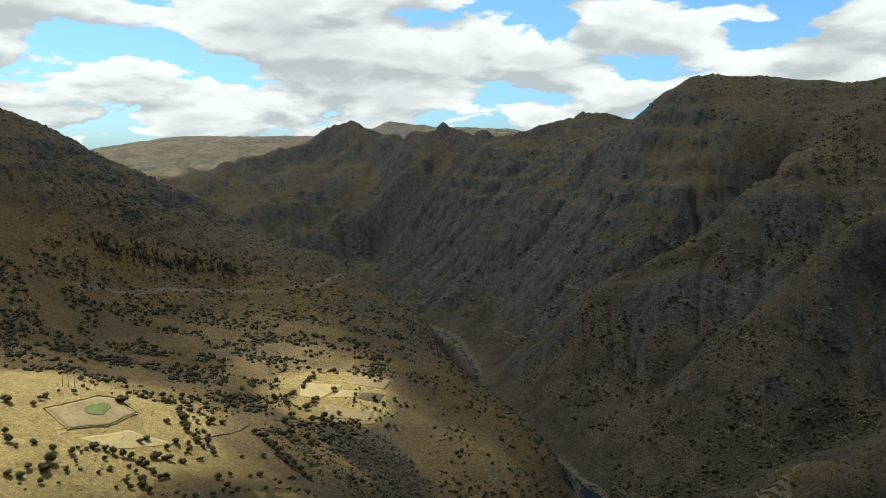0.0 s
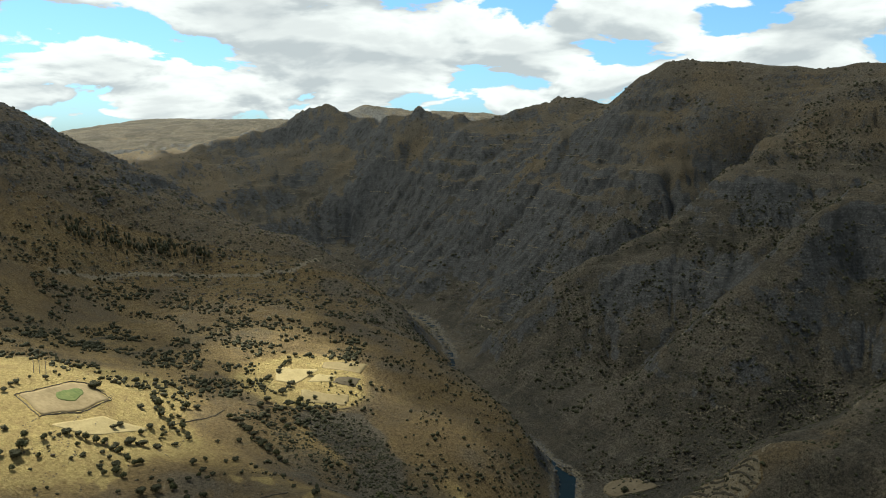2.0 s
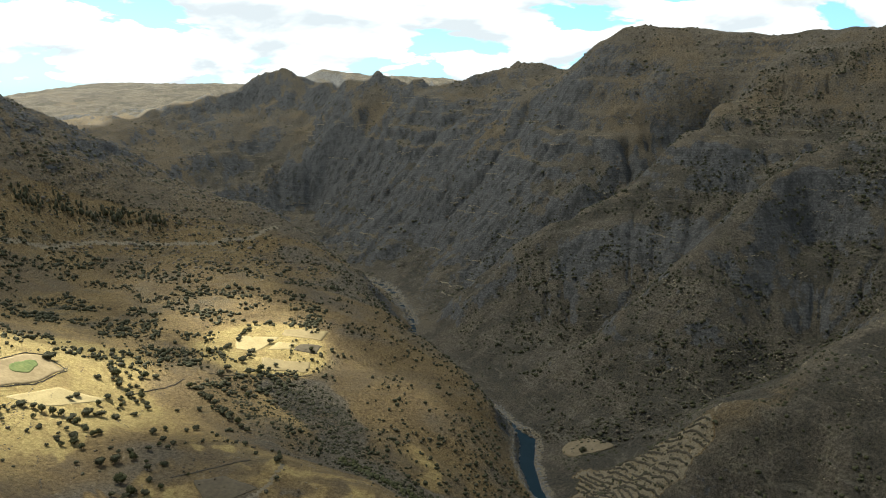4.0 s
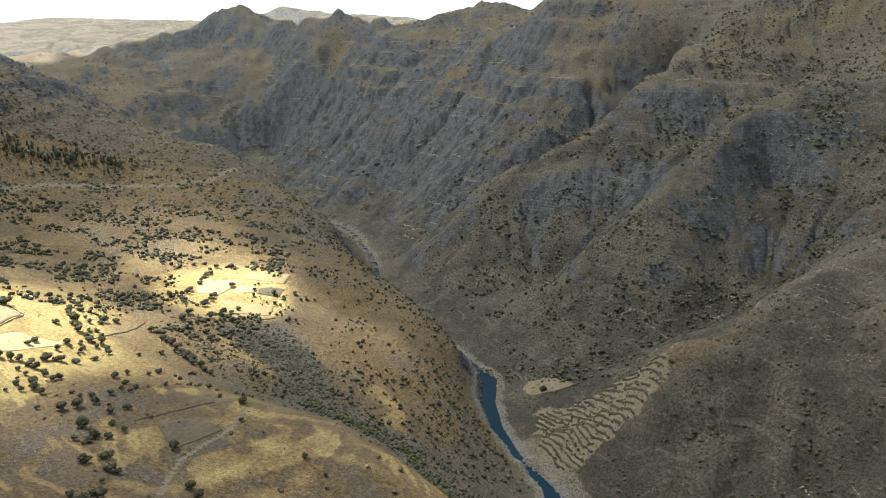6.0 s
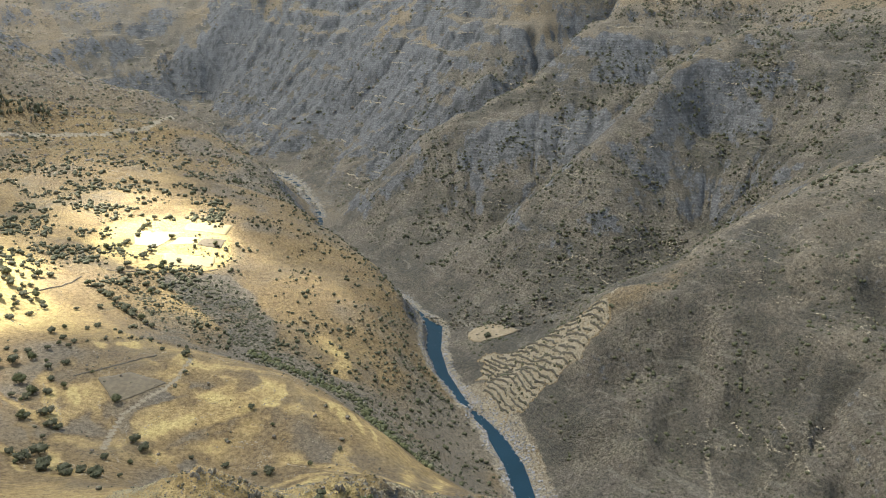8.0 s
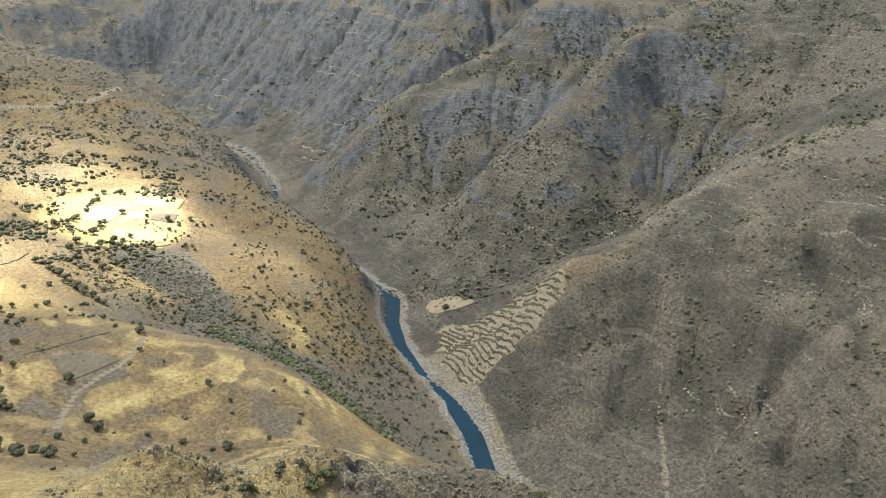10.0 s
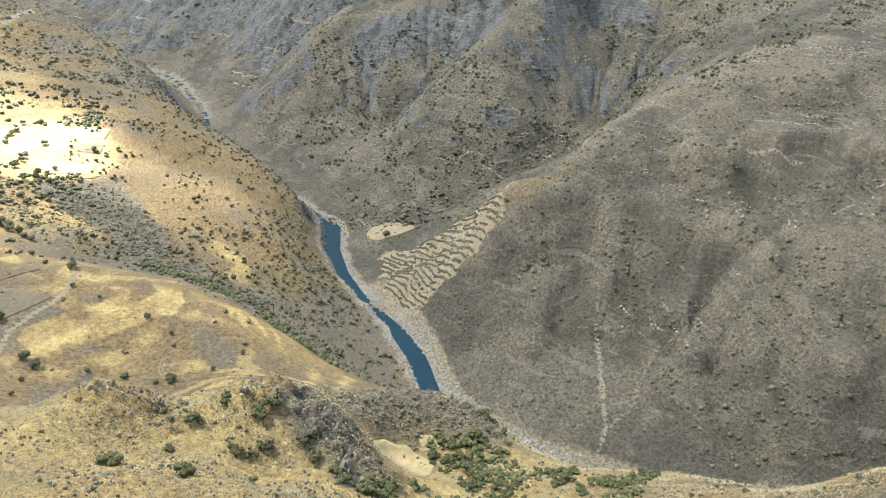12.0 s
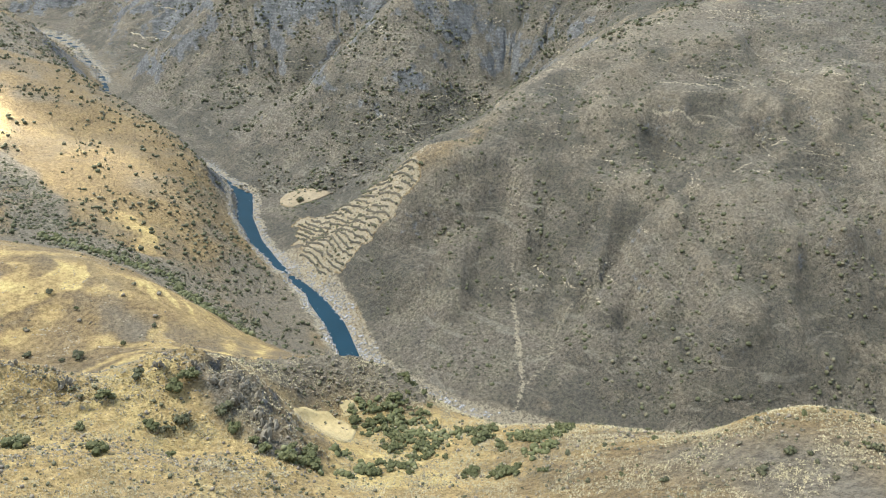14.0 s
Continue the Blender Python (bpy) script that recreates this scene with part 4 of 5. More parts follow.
def strew(name, forms, x, y, size, material, label, category, sink=0.15, tall=(0.8, 1.2), tilt=0.0, seed=1):
    """Many small pieces in one mesh, set down on the ground."""
    rng = np.random.default_rng(seed)
    z = height(x, y)
    n = len(x)
    turn, rise, kind = rng.uniform(0, 6.283, n), rng.uniform(*tall, n), rng.integers(0, len(forms), n)
    vs, ts, off = [], [], 0
    for k, (fv, ft) in enumerate(forms):
        m = np.nonzero(kind == k)[0]
        if not len(m):
            continue
        c, s_ = np.cos(turn[m])[:, None], np.sin(turn[m])[:, None]
        px, py, pz = fv[None, :, 0], fv[None, :, 1], fv[None, :, 2]
        lean = rng.uniform(-tilt, tilt, len(m))[:, None]
        sx = rng.uniform(0.8, 1.25, len(m))[:, None]
        X, Y, Z = (px * c - py * s_) * sx, px * s_ + py * c, pz * rise[m][:, None] + px * lean
        w = size[m][:, None]
        v = np.stack([X * w + x[m][:, None], Y * w + y[m][:, None], (Z - sink) * w + z[m][:, None]], -1)
        vs.append(v.reshape(-1, 3))
        ts.append((ft[None] + (np.arange(len(m)) * len(fv))[:, None, None]).reshape(-1, ft.shape[1]) + off)
        off += v.shape[0] * v.shape[1]
    me = array_mesh(name, np.concatenate(vs), np.concatenate(ts), material)
    return tagged(new(name, me), label, category, kind="stuff")


def cloth(name, outline, material, label, category, group, lift=0.16, rings=9, rounded=False):
    """A plot of land, laid over the ground inside its outline."""
    pts = [Vector((*p, 0)) for p in outline]
    for k in (0.22, 0.2) if rounded else (0.06,):
        pts = [q for a, b in zip(pts, pts[1:] + pts[:1]) for q in (a.lerp(b, k), a.lerp(b, 1 - k))]
    edge = []
    for a, b in zip(pts, pts[1:] + pts[:1]):
        edge += [a.lerp(b, k / 4) for k in range(4)]
    mid = sum(edge, Vector()) / len(edge)
    e = np.array([p[:2] for p in edge])
    e = e + 0.8 * np.stack([perlin(e[:, 0] / 4, e[:, 1] / 4, 5), perlin(e[:, 0] / 4, e[:, 1] / 4, 6)], 1)
    ks = np.append(np.linspace(0, 1, rings)[1:], 1.0)
    allp = np.concatenate([np.array([mid[:2]])] + [np.array(mid[:2]) + (e - np.array(mid[:2])) * k for k in ks])
    z = height(allp[:, 0], allp[:, 1]) + lift
    n = len(e)
    z[-n:] -= 1.2
    verts = np.column_stack([allp, z])
    tris = [(0, 1 + k, 1 + (k + 1) % n) for k in range(n)]
    for q in range(len(ks) - 1):
        o, p = 1 + q * n, 1 + (q + 1) * n
        for k in range(n):
            k2 = (k + 1) % n
            tris += [(o + k, p + k, p + k2), (o + k, p + k2, o + k2)]
    me = array_mesh(name, verts, tris, material, True)
    return tagged(new(name, me), label, category, group)


# fields on the sunlit terraces over the canyon
cloth("field", [(-165, 541), (-134, 546), (-145, 518), (-159, 516)], PALE_STUBBLE, "pale harvested field on a sunlit spur", "field", "harvested fields")
cloth("field", [(-134, 536), (-120, 538), (-124, 529), (-138, 523)], PALE_STUBBLE, "small pale stubble field beside a lone tree", "field", "harvested fields")
cloth("field", [(-118, 537), (-102, 540), (-104, 528), (-121, 529)], FALLOW, "brown fallow field between pale stubble plots", "field", "harvested fields")
cloth("field", [(-139, 511), (-106, 518), (-106, 502), (-135, 490)], STUBBLE, "golden stubble field above a terraced bank", "field", "harvested fields")
cloth("field", [(-134, 560), (-100, 561), (-103, 546), (-134, 549)], STUBBLE, "long golden field along the spur's edge", "field", "harvested fields")
cloth("field", [(-222, 349), (-211, 379), (-191, 389), (-207, 354)], PALE_STUBBLE, "pale straw field below the walled enclosure", "field", "harvested fields")
cloth("field", [(-249, 366), (-242, 402), (-236, 409), (-219, 400), (-221, 374), (-229, 353)], BARE_PLOT, "bare brown plot inside a dry-stone enclosure", "field", "harvested fields", 0.3)
cloth("field", [(-240, 383), (-235, 399), (-230, 395), (-228, 382), (-234, 376)], GREEN_CROP, "patch of fresh green crop in the enclosure", "field", "", 0.5, rounded=True)
cloth("field", [(28, 197), (36, 206), (44, 203), (51, 195), (44, 181), (36, 183)], STUBBLE, "smooth golden harvested field among green shrubs", "field", "harvested fields", rounded=True)
cloth("field", [(47, 208), (52, 208), (54, 203), (48, 201)], STUBBLE, "small golden plot behind a row of shrubs", "field", "harvested fields")
cloth("field", [(72, 524), (88, 537), (114, 512), (99, 508), (78, 506)], TAN_PLOT, "tan fallow plot above the river with a tree", "field", "harvested fields", 0.6, rounded=True)


cloth("field", [(-117, 308), (-105, 315), (-88, 307), (-96, 297), (-104, 289)], FALLOW, "dull fallow plot beside a narrow footpath", "field", "harvested fields")


def stone_wall(line, label, wide=0.9, tall=1.1, closed=False, seed=1, stone=WALL_STONE):
    """A low wall of piled field stones."""
    pts = np.array(strung([(*p, 0) for p in (line + line[:1] if closed else line)], 1.3))
    n = len(pts)
    way = np.gradient(pts[:, :2], axis=0)
    way /= np.hypot(way[:, 0], way[:, 1])[:, None] + 1e-9
    nrm = np.stack([-way[:, 1], way[:, 0]], 1)
    rng = np.random.default_rng(seed)
    z = height(pts[:, 0], pts[:, 1])
    wob = rng.uniform(-0.3, 0.3, n)[:, None] * nrm
    top = tall * rng.uniform(0.6, 1.3, n)
    rows = []
    for off, h in ((-1, -0.6), (-0.8, 0.75), (-0.1, 1.0), (0.75, 0.8), (1, -0.6)):
        p = pts[:, :2] + wob + nrm * off * wide * 0.5 * rng.uniform(0.7, 1.3, n)[:, None]
        rows.append(np.column_stack([p, z + np.where(h < 0, h, top * h)]))
    verts = np.concatenate(rows)
    quads = [(r * n + k, r * n + k + 1, (r + 1) * n + k + 1, (r + 1) * n + k) for r in range(4) for k in range(n - 1)]
    return tagged(new("stone_wall", array_mesh("stone_wall", verts, quads, stone)), label, "wall", "field walls")


stone_wall([(-250, 364), (-243, 403), (-236, 411), (-218, 401), (-220, 373), (-229, 351)], "low dark dry-stone wall round the enclosure", 0.45, 0.55, True)
stone_wall([(-127, 309), (-120, 315), (-114, 321), (-98, 332)], "short dry-stone wall across the grassy slope", 0.5, 0.5)
stone_wall([(-160, 458), (-140, 470), (-118, 478)], "low stone bank below the golden fields", 0.5, 0.55, seed=5)


stone_wall([(-128, 484), (-112, 490), (-101, 498)], "short stone bank under the lower field", 0.5, 0.55, seed=6)
stone_wall([(-186, 400), (-172, 420), (-168, 440)], "crumbling stone wall beside the dry fields", 0.5, 0.55, seed=7)


def terrace_line(k):
    """The places along one riser of the terraced wedge."""
    v = np.linspace(-46, 46, 60)
    ax, ay, dx, dy, d = 84.0, 432.0, 63.0, -8.0, math.hypot(63, 8)
    u = k / TERRACES - 0.0081 * v
    for _ in range(3):
        x, y = ax + dx * u - dy / d * v, ay + dy * u + dx / d * v
        u = u + (k / TERRACES - terrace_run(x, y)[0])
    return x, y, terrace_run(x, y)[2] > 0.5


def terrace_walls():
    """Risers of the stepped plots over the river, each broken by gaps."""
    rng = random.Random(4)
    for k in range(-3, TERRACES + 4):
        x, y, ok = terrace_line(k)
        piece = []
        for i in range(len(x) + 1):
            if i < len(x) and ok[i] and rng.random() > 0.06:
                piece.append((float(x[i]), float(y[i])))
                continue
            if len(piece) > 4:
                stone_wall(piece, "low stone riser of a stepped hillside plot", 0.8, 1.1, False, k + 9, SHADED_RISER)["group"] = "terrace risers"
            piece = []


terrace_walls()


# poles on the knoll's skyline
def utility_pole(x, y, tall, seed):
    rng = random.Random(seed)
    z = float(at_height(x, y)[0])
    ob = tagged(new("utility_pole"), "thin grey wooden pole standing on the knoll", "pole", "poles on the knoll")
    ob.location = (x, y, z - 0.3)
    bm = bmesh.new()
    bmesh.ops.create_cone(bm, cap_ends=True, segments=10, radius1=0.22, radius2=0.15, depth=tall, matrix=Matrix.Translation((0, 0, tall / 2)))
    for v in bm.verts:
        v.co.x += 0.01 * v.co.z * rng.uniform(0.5, 1)
    part("pole", bm, POLE_WOOD, ob)
    bm = bmesh.new()
    bmesh.ops.create_cube(bm, size=1, matrix=Matrix.Translation((0.05, 0, tall - 0.6)) @ Matrix.Diagonal((1.5, 0.12, 0.14, 1)))
    bmesh.ops.bevel(bm, geom=bm.edges[:], offset=0.02, segments=1)
    part("crossarm", bm, POLE_WOOD, ob)
    return ob


for k, (px, py) in enumerate([(-264, 403), (-261.5, 404.5), (-259, 406.5)]):
    utility_pole(px, py, 8.3, k)


# trees and shrubs
def leafy(bm, centre, size, count, leaf, rng):
    for _ in range(count):
        d = Vector((rng.gauss(0, 1), rng.gauss(0, 1), rng.gauss(0, 1))).normalized()
        p = centre + Vector((d.x * size.x, d.y * size.y, d.z * size.z)) * rng.uniform(0.72, 1.08)
        n = (d + Vector((rng.uniform(-0.7, 0.7), rng.uniform(-0.7, 0.7), rng.uniform(-0.3, 0.9)))).normalized()
        a = n.orthogonal().normalized()
        a.rotate(Matrix.Rotation(rng.uniform(0, 6.28), 3, n))
        b = n.cross(a)
        w = leaf * rng.uniform(0.6, 1.3)
        q = [p + a * w, p + b * w * 0.6 + n * w * 0.25, p - a * w * 0.9, p - b * w * 0.6]
        bm.faces.new([bm.verts.new(v) for v in q])


def woody(name, label, category, group, leafs, trunk_h, lobes, spread, leaf, per_lobe, seed):
    """A bush or small tree of unit height: stem with limbs, and a crown of leaf clumps."""
    rng = random.Random(seed)
    ob = tagged(new(name), label, category, group)
    wood, crown = bmesh.new(), bmesh.new()
    bmesh.ops.create_cone(wood, cap_ends=True, segments=6, radius1=0.045, radius2=0.025, depth=trunk_h + 0.25, matrix=Matrix.Translation((0, 0, (trunk_h + 0.25) / 2 - 0.2)))
    for k in range(lobes):
        a = 6.283 * k / lobes + rng.uniform(-0.5, 0.5)
        d = spread * rng.uniform(0.3, 0.8) * (0 if k == 0 else 1)
        size = rng.uniform(0.26, 0.38) * (1 - trunk_h * 0.4)
        c = Vector((math.cos(a) * d, math.sin(a) * d, trunk_h + size * 0.8 + rng.uniform(0, 0.95 - trunk_h - size * 1.5 if k < 3 else 0.15)))
        v, t = ico(1, 0.9, 0.22, seed * 17 + k)
        vs = [crown.verts.new(c + Vector(p) * size * 0.82) for p in v]
        for f in t:
            crown.faces.new([vs[i] for i in f])
        leafy(crown, c, Vector((size, size, size * 0.92)), per_lobe, leaf, rng)
        start = Vector((0, 0, trunk_h * 0.6))
        m = look(start, c) @ Matrix.Translation((0, 0, -(c - start).length / 2))
        bmesh.ops.create_cone(wood, cap_ends=False, segments=5, radius1=0.012, radius2=0.024, depth=(c - start).length, matrix=m)
    part("trunk", wood, BARK, ob)
    part("crown", crown, leafs, ob)
    return ob


SHRUBS = [
    woody("shrub", "rounded dark green shrub on dry grass", "shrub", "shrubs on the near ridge", GREEN_LEAF, 0.08, 6, 0.62, 0.085, 46, 1),
    woody("shrub", "spreading olive green shrub on dry grass", "shrub", "shrubs on the near ridge", GREEN_LEAF, 0.06, 7, 0.8, 0.08, 40, 2),
    woody("shrub", "ragged grey-green shrub on stony ground", "shrub", "shrubs on the near ridge", LEAF, 0.1, 5, 0.55, 0.09, 44, 3),
    woody("shrub", "dry brownish shrub on stony ground", "shrub", "shrubs on the near ridge", DRY_LEAF, 0.08, 5, 0.6, 0.085, 34, 4),
]
TREES = [
    woody("tree", "small dark green tree beside dry fields", "tree", "trees round the fields", LEAF, 0.2, 6, 0.45, 0.08, 42, 11),
    woody("tree", "round-crowned olive tree on the sunlit slope", "tree", "trees round the fields", LEAF, 0.16, 7, 0.55, 0.075, 40, 12),
    woody("tree", "upright dark green tree on the grassy slope", "tree", "trees round the fields", GREEN_LEAF, 0.24, 5, 0.34, 0.085, 44, 13),
]


SET_DOWN = set()


def plant(kinds, x, y, tall, seed=3, first=()):
    """The kinds, each built once and then copied, set down at those places with those heights."""
    rng = random.Random(seed)
    z = at_height(x, y)
    for k in range(len(x)):
        ob = kinds[rng.randrange(len(kinds))] if k >= len(first) else kinds[first[k]]
        m = Matrix.Translation((x[k], y[k], z[k] - 0.06 * tall[k])) @ Matrix.Rotation(rng.uniform(0, 6.28), 4, "Z")
        if ob.name in SET_DOWN:
            made = copy_thing(ob, m)
        else:
            made = ob
            made.matrix_basis = m
            SET_DOWN.add(ob.name)
        made.scale = (tall[k] * rng.uniform(0.9, 1.15), tall[k] * rng.uniform(0.9, 1.15), tall[k])


def spots(n, box, seed, keep=None):
    """Chance places in a box on the plan, thinned by keep."""
    rng = np.random.default_rng(seed)
    x, y = rng.uniform(box[0], box[1], n), rng.uniform(box[2], box[3], n)
    if keep is not None:
        m = rng.random(n) < keep(x, y)
        x, y = x[m], y[m]
    return x, y


def sizes(n, lo, hi, seed):
    return lo + (hi - lo) * np.random.default_rng(seed).random(n) ** 1.8


def along(line, n, spread, seed, shift=(0, 0)):
    pts = np.array(strung(line, 4))[:, :2]
    rng = np.random.default_rng(seed)
    k = rng.integers(0, len(pts), n)
    return pts[k, 0] + rng.normal(0, spread, n) + shift[0], pts[k, 1] + rng.normal(0, spread, n) + shift[1]


# near ridge: green shrubs in the saddle, single ones on the stony knolls
SADDLE_CLUMPS = [(56, 196, 4), (63, 190, 7), (65, 173, 6), (54, 162, 4), (45, 160, 2), (77, 221, 5), (70, 205, 6), (84, 182, 4), (86, 173, 3), (94, 181, 2), (96, 161, 5), (102, 158, 3), (111, 163, 2), (72, 148, 2), (83, 144, 3), (49, 198, 2), (60, 180, 6)]


def clumped(clumps, per, seed):
    rng = random.Random(seed)
    pts = [(x + rng.gauss(0, s * 0.75), y + rng.gauss(0, s * 0.75)) for x, y, s in clumps for _ in range(round(per * s))]
    return np.array([p[0] for p in pts]), np.array([p[1] for p in pts])


sx, sy = clumped(SADDLE_CLUMPS, 2.5, 7)
plant(SHRUBS[:2], sx, sy, sizes(len(sx), 1.5, 3.4, 8), 3)
KNOLL_SHRUBS = [(-42, 164), (-29, 173), (-23, 153), (-8, 159), (-24, 185), (-22, 186), (-12, 175), (-4, 177), (-9, 174), (7, 179), (9, 173), (14, 168), (16, 164), (-15, 193), (-5, 187), (-1, 190), (20, 164), (22, 160), (26, 160), (29, 160), (24, 165), (29, 166)]
plant(SHRUBS[:3], np.array([p[0] for p in KNOLL_SHRUBS], float), np.array([p[1] for p in KNOLL_SHRUBS], float), sizes(len(KNOLL_SHRUBS), 2.0, 4.6, 10), 4)
kx, ky = spots(36, (-60, 36, 138, 200), 9)
plant(SHRUBS[2:], kx, ky, sizes(len(kx), 0.8, 1.8, 11), 4)
CREST_SHRUBS = [(119, 103), (112, 89), (122, 85), (125, 79), (116, 111), (122, 112), (130, 106), (119, 78), (122, 92), (136, 83), (98, 116), (99, 102)]
plant(SHRUBS[2:], np.array([p[0] for p in CREST_SHRUBS], float), np.array([p[1] for p in CREST_SHRUBS], float), sizes(len(CREST_SHRUBS), 1.2, 2.6, 12), 5)
cx, cy = spots(85, (70, 160, 85, 150), 12, lambda x, y: (np.hypot(x, y) > 145) * 1.0)
plant(SHRUBS[1:], cx, cy, sizes(len(cx), 0.7, 1.9, 13), 5)

# trees round the fields: rows along the plots, and single ones
HEDGES = [
    [(-213, 346), (-201, 350), (-193, 353), (-187, 348), (-181, 342), (-173, 341)],
    [(-206, 428), (-199, 417), (-192, 407), (-184, 401)],
    [(-191, 422), (-182, 431)],
    [(-179, 406), (-174, 398), (-170, 392)],
    [(-182, 332), (-175, 324)],
    [(-189, 363), (-180, 370)],
    [(-161, 430), (-151, 423), (-136, 408), (-123, 394), (-115, 390)],
    [(-162, 531), (-160, 567)],
    [(-169, 502), (-163, 518)],
    [(-149, 495), (-145, 518)],
    [(-137, 476), (-130, 491)],
]
hedge_pts = [p for row in HEDGES for p in strung([(*q, 0) for q in row], 4.2)]
LONE = [(-85, 331), (-231, 408), (-139, 534), (87, 513), (-108, 531), (-127, 502), (-203, 373), (-202, 379), (-191, 390), (-183, 387), (-152, 461), (-152, 473), (-168, 470), (-173, 501), (-187, 480)]
SLOPE_TREES = [(-242, 325), (-233, 330), (-223, 329), (-219, 321), (-217, 314), (-215, 332), (-210, 319), (-222, 304), (-227, 302), (-267, 360), (-256, 365), (-248, 331), (-223, 311), (-213, 304), (-137, 286), (-137, 291), (-131, 292), (-125, 274), (-120, 265), (-117, 264), (-131, 268), (-101, 226), (-90, 226), (-94, 245), (-115, 242), (-117, 235)]
LOW_TREES = [(-159, 311), (-154, 315), (-149, 322), (-139, 314), (-134, 304), (-104, 290), (-89, 263), (-85, 258), (-127, 298), (-108, 230), (-96, 229), (-123, 239), (-145, 300)]
spread = random.Random(5)
tx = np.array([p[0] for p in LONE + SLOPE_TREES + LOW_TREES] + [p[0] + spread.uniform(-1.5, 1.5) for p in hedge_pts], float)
ty = np.array([p[1] for p in LONE + SLOPE_TREES + LOW_TREES] + [p[1] + spread.uniform(-1.5, 1.5) for p in hedge_pts], float)
plant(TREES, tx, ty, np.concatenate([[4.2, 6.5, 4.5, 5.2], sizes(len(tx) - 4, 3.0, 5.6, 16)]), 6, (1, 1, 0, 1))


def field_keep(x, y):
    d = 1.0 * (np.hypot((x + 140) / 34, (y - 530) / 34) > 1) * (np.hypot((x + 232) / 22, (y - 382) / 34) > 1)
    return d * smooth(0.0, 0.5, fbm(x, y, 40, 3, 140) + 0.15)


fx, fy = spots(300, (-262, -120, 290, 480), 15, field_keep)
plant(TREES, fx[:90], fy[:90], sizes(90, 1.8, 3.8, 17)[:len(fx[:90])], 7)

# scrub further off
BUSH = [clump(1, 3, k) for k in range(6)]
SMALL = [clump(1, 1, 20 + k) for k in range(6)]
DOT = [ico(0, 0.85, 0.3, 30 + k) for k in range(8)]


def east_keep(x, y):
    g, run, side = by_river(x, y)
    return (side > 0) * (g > 26) * smooth(-0.5, 0.5, fbm(x, y, 50, 3, 150)) * (np.hypot(x, y) > 235)


ex, ey = spots(46000, (0, 720, 150, 1000), 21, east_keep)
strew("east_scrub", DOT, ex, ey, sizes(len(ex), 0.22, 1.6, 22), LEAF, "dark round shrubs dotted over the steep slope", "shrubs")


mx, my = spots(16000, (30, 520, 480, 1000), 221, lambda x, y: east_keep(x, y) * (np.hypot(x, y) > 520) * smooth(-0.3, 0.4, fbm(x, y, 24, 3, 151)))
strew("ridge_scrub", SMALL, mx, my, sizes(len(mx), 0.5, 1.9, 223), LEAF, "dark bushes dotted over the middle ridge", "shrubs")


def spur_keep(x, y):
    g, run, side = by_river(x, y)
    return (side < 0) * (g > 14) * (smooth(-0.1, 0.5, fbm(x, y, 30, 3, 160)) + 0.9 * smooth(80, 30, g)) * (y > 0.45 * x + 380)


px_, py_ = spots(4200, (-130, 60, 350, 800), 24, spur_keep)
strew("spur_scrub", SMALL, px_, py_, sizes(len(px_), 0.4, 1.5, 25), LEAF, "small dark bushes dotted over the grassy spur", "shrubs")


def band_keep(x, y):
    d = 1.0 * (np.hypot((x + 140) / 36, (y - 530) / 36) > 1)
    return d * (smooth(-0.25, 0.45, fbm(x, y, 36, 4, 170)) * smooth(420, 470, y - 0.1 * x) * (0.25 + 0.75 * smooth(740, 620, y)))


bx_, by_ = spots(13500, (-450, -110, 430, 800), 27, band_keep)
strew("slope_trees", BUSH, bx_, by_, sizes(len(bx_), 0.7, 2.6, 28), LEAF, "dense dark trees and bushes on the western slope", "trees")
wx_, wy_ = along([(-410, 700, 0), (-369, 727, 0), (-330, 752, 0), (-308, 762, 0)], 120, 7, 29, (-4, 8))
strew("tall_grove", BUSH, wx_, wy_, sizes(len(wx_), 1.2, 2.2, 30), LEAF, "grove of tall dark trees above a hill track", "trees", 0.1, (2.4, 4.0))
mx, my = spots(5000, (-680, -90, 680, 1010), 30)
strew("mountain_scrub", DOT, mx, my, sizes(len(mx), 0.7, 2.0, 31), DRY_LEAF, "low dark scrub on the western mountain", "shrubs")


gx, gy = along(GULLY, 800, 8, 33, (9, 16))
hx_, hy_ = spots(2600, (-150, -40, 390, 505), 37, lambda x, y: smooth(1.0, 0.6, np.hypot((x + 90 + 0.55 * (y - 445)) / 30, (y - 445) / 52) + 0.25 * perlin(x / 15, y / 15, 38)))
gx, gy = np.concatenate([gx, hx_]), np.concatenate([gy, hy_])
strew("gully_scrub", BUSH, gx, gy, sizes(len(gx), 0.5, 1.5, 34), LEAF, "dense dark scrub along a dry gully", "shrubs", 0.45)
vx, vy = along(SIDE_VALLEY, 500, 14, 35)
strew("valley_scrub", BUSH, vx, vy, sizes(len(vx), 0.8, 2.0, 36), DRY_LEAF, "grey-green scrub along the side valley", "shrubs")


def riser_scrub():
    rng = random.Random(9)
    pts = []
    for k in range(-3, TERRACES + 4):
        x, y, ok = terrace_line(k)
        pts += [(x[i] + rng.gauss(0, 0.7), y[i] + rng.gauss(0, 0.7)) for i in range(len(x)) if ok[i] and rng.random() < 0.75]
    return np.array([p[0] for p in pts]), np.array([p[1] for p in pts])


ux, uy = riser_scrub()
strew("terrace_scrub", SMALL, ux, uy, sizes(len(ux), 0.3, 0.85, 40), LEAF, "small dark bushes along the terrace risers", "shrubs")


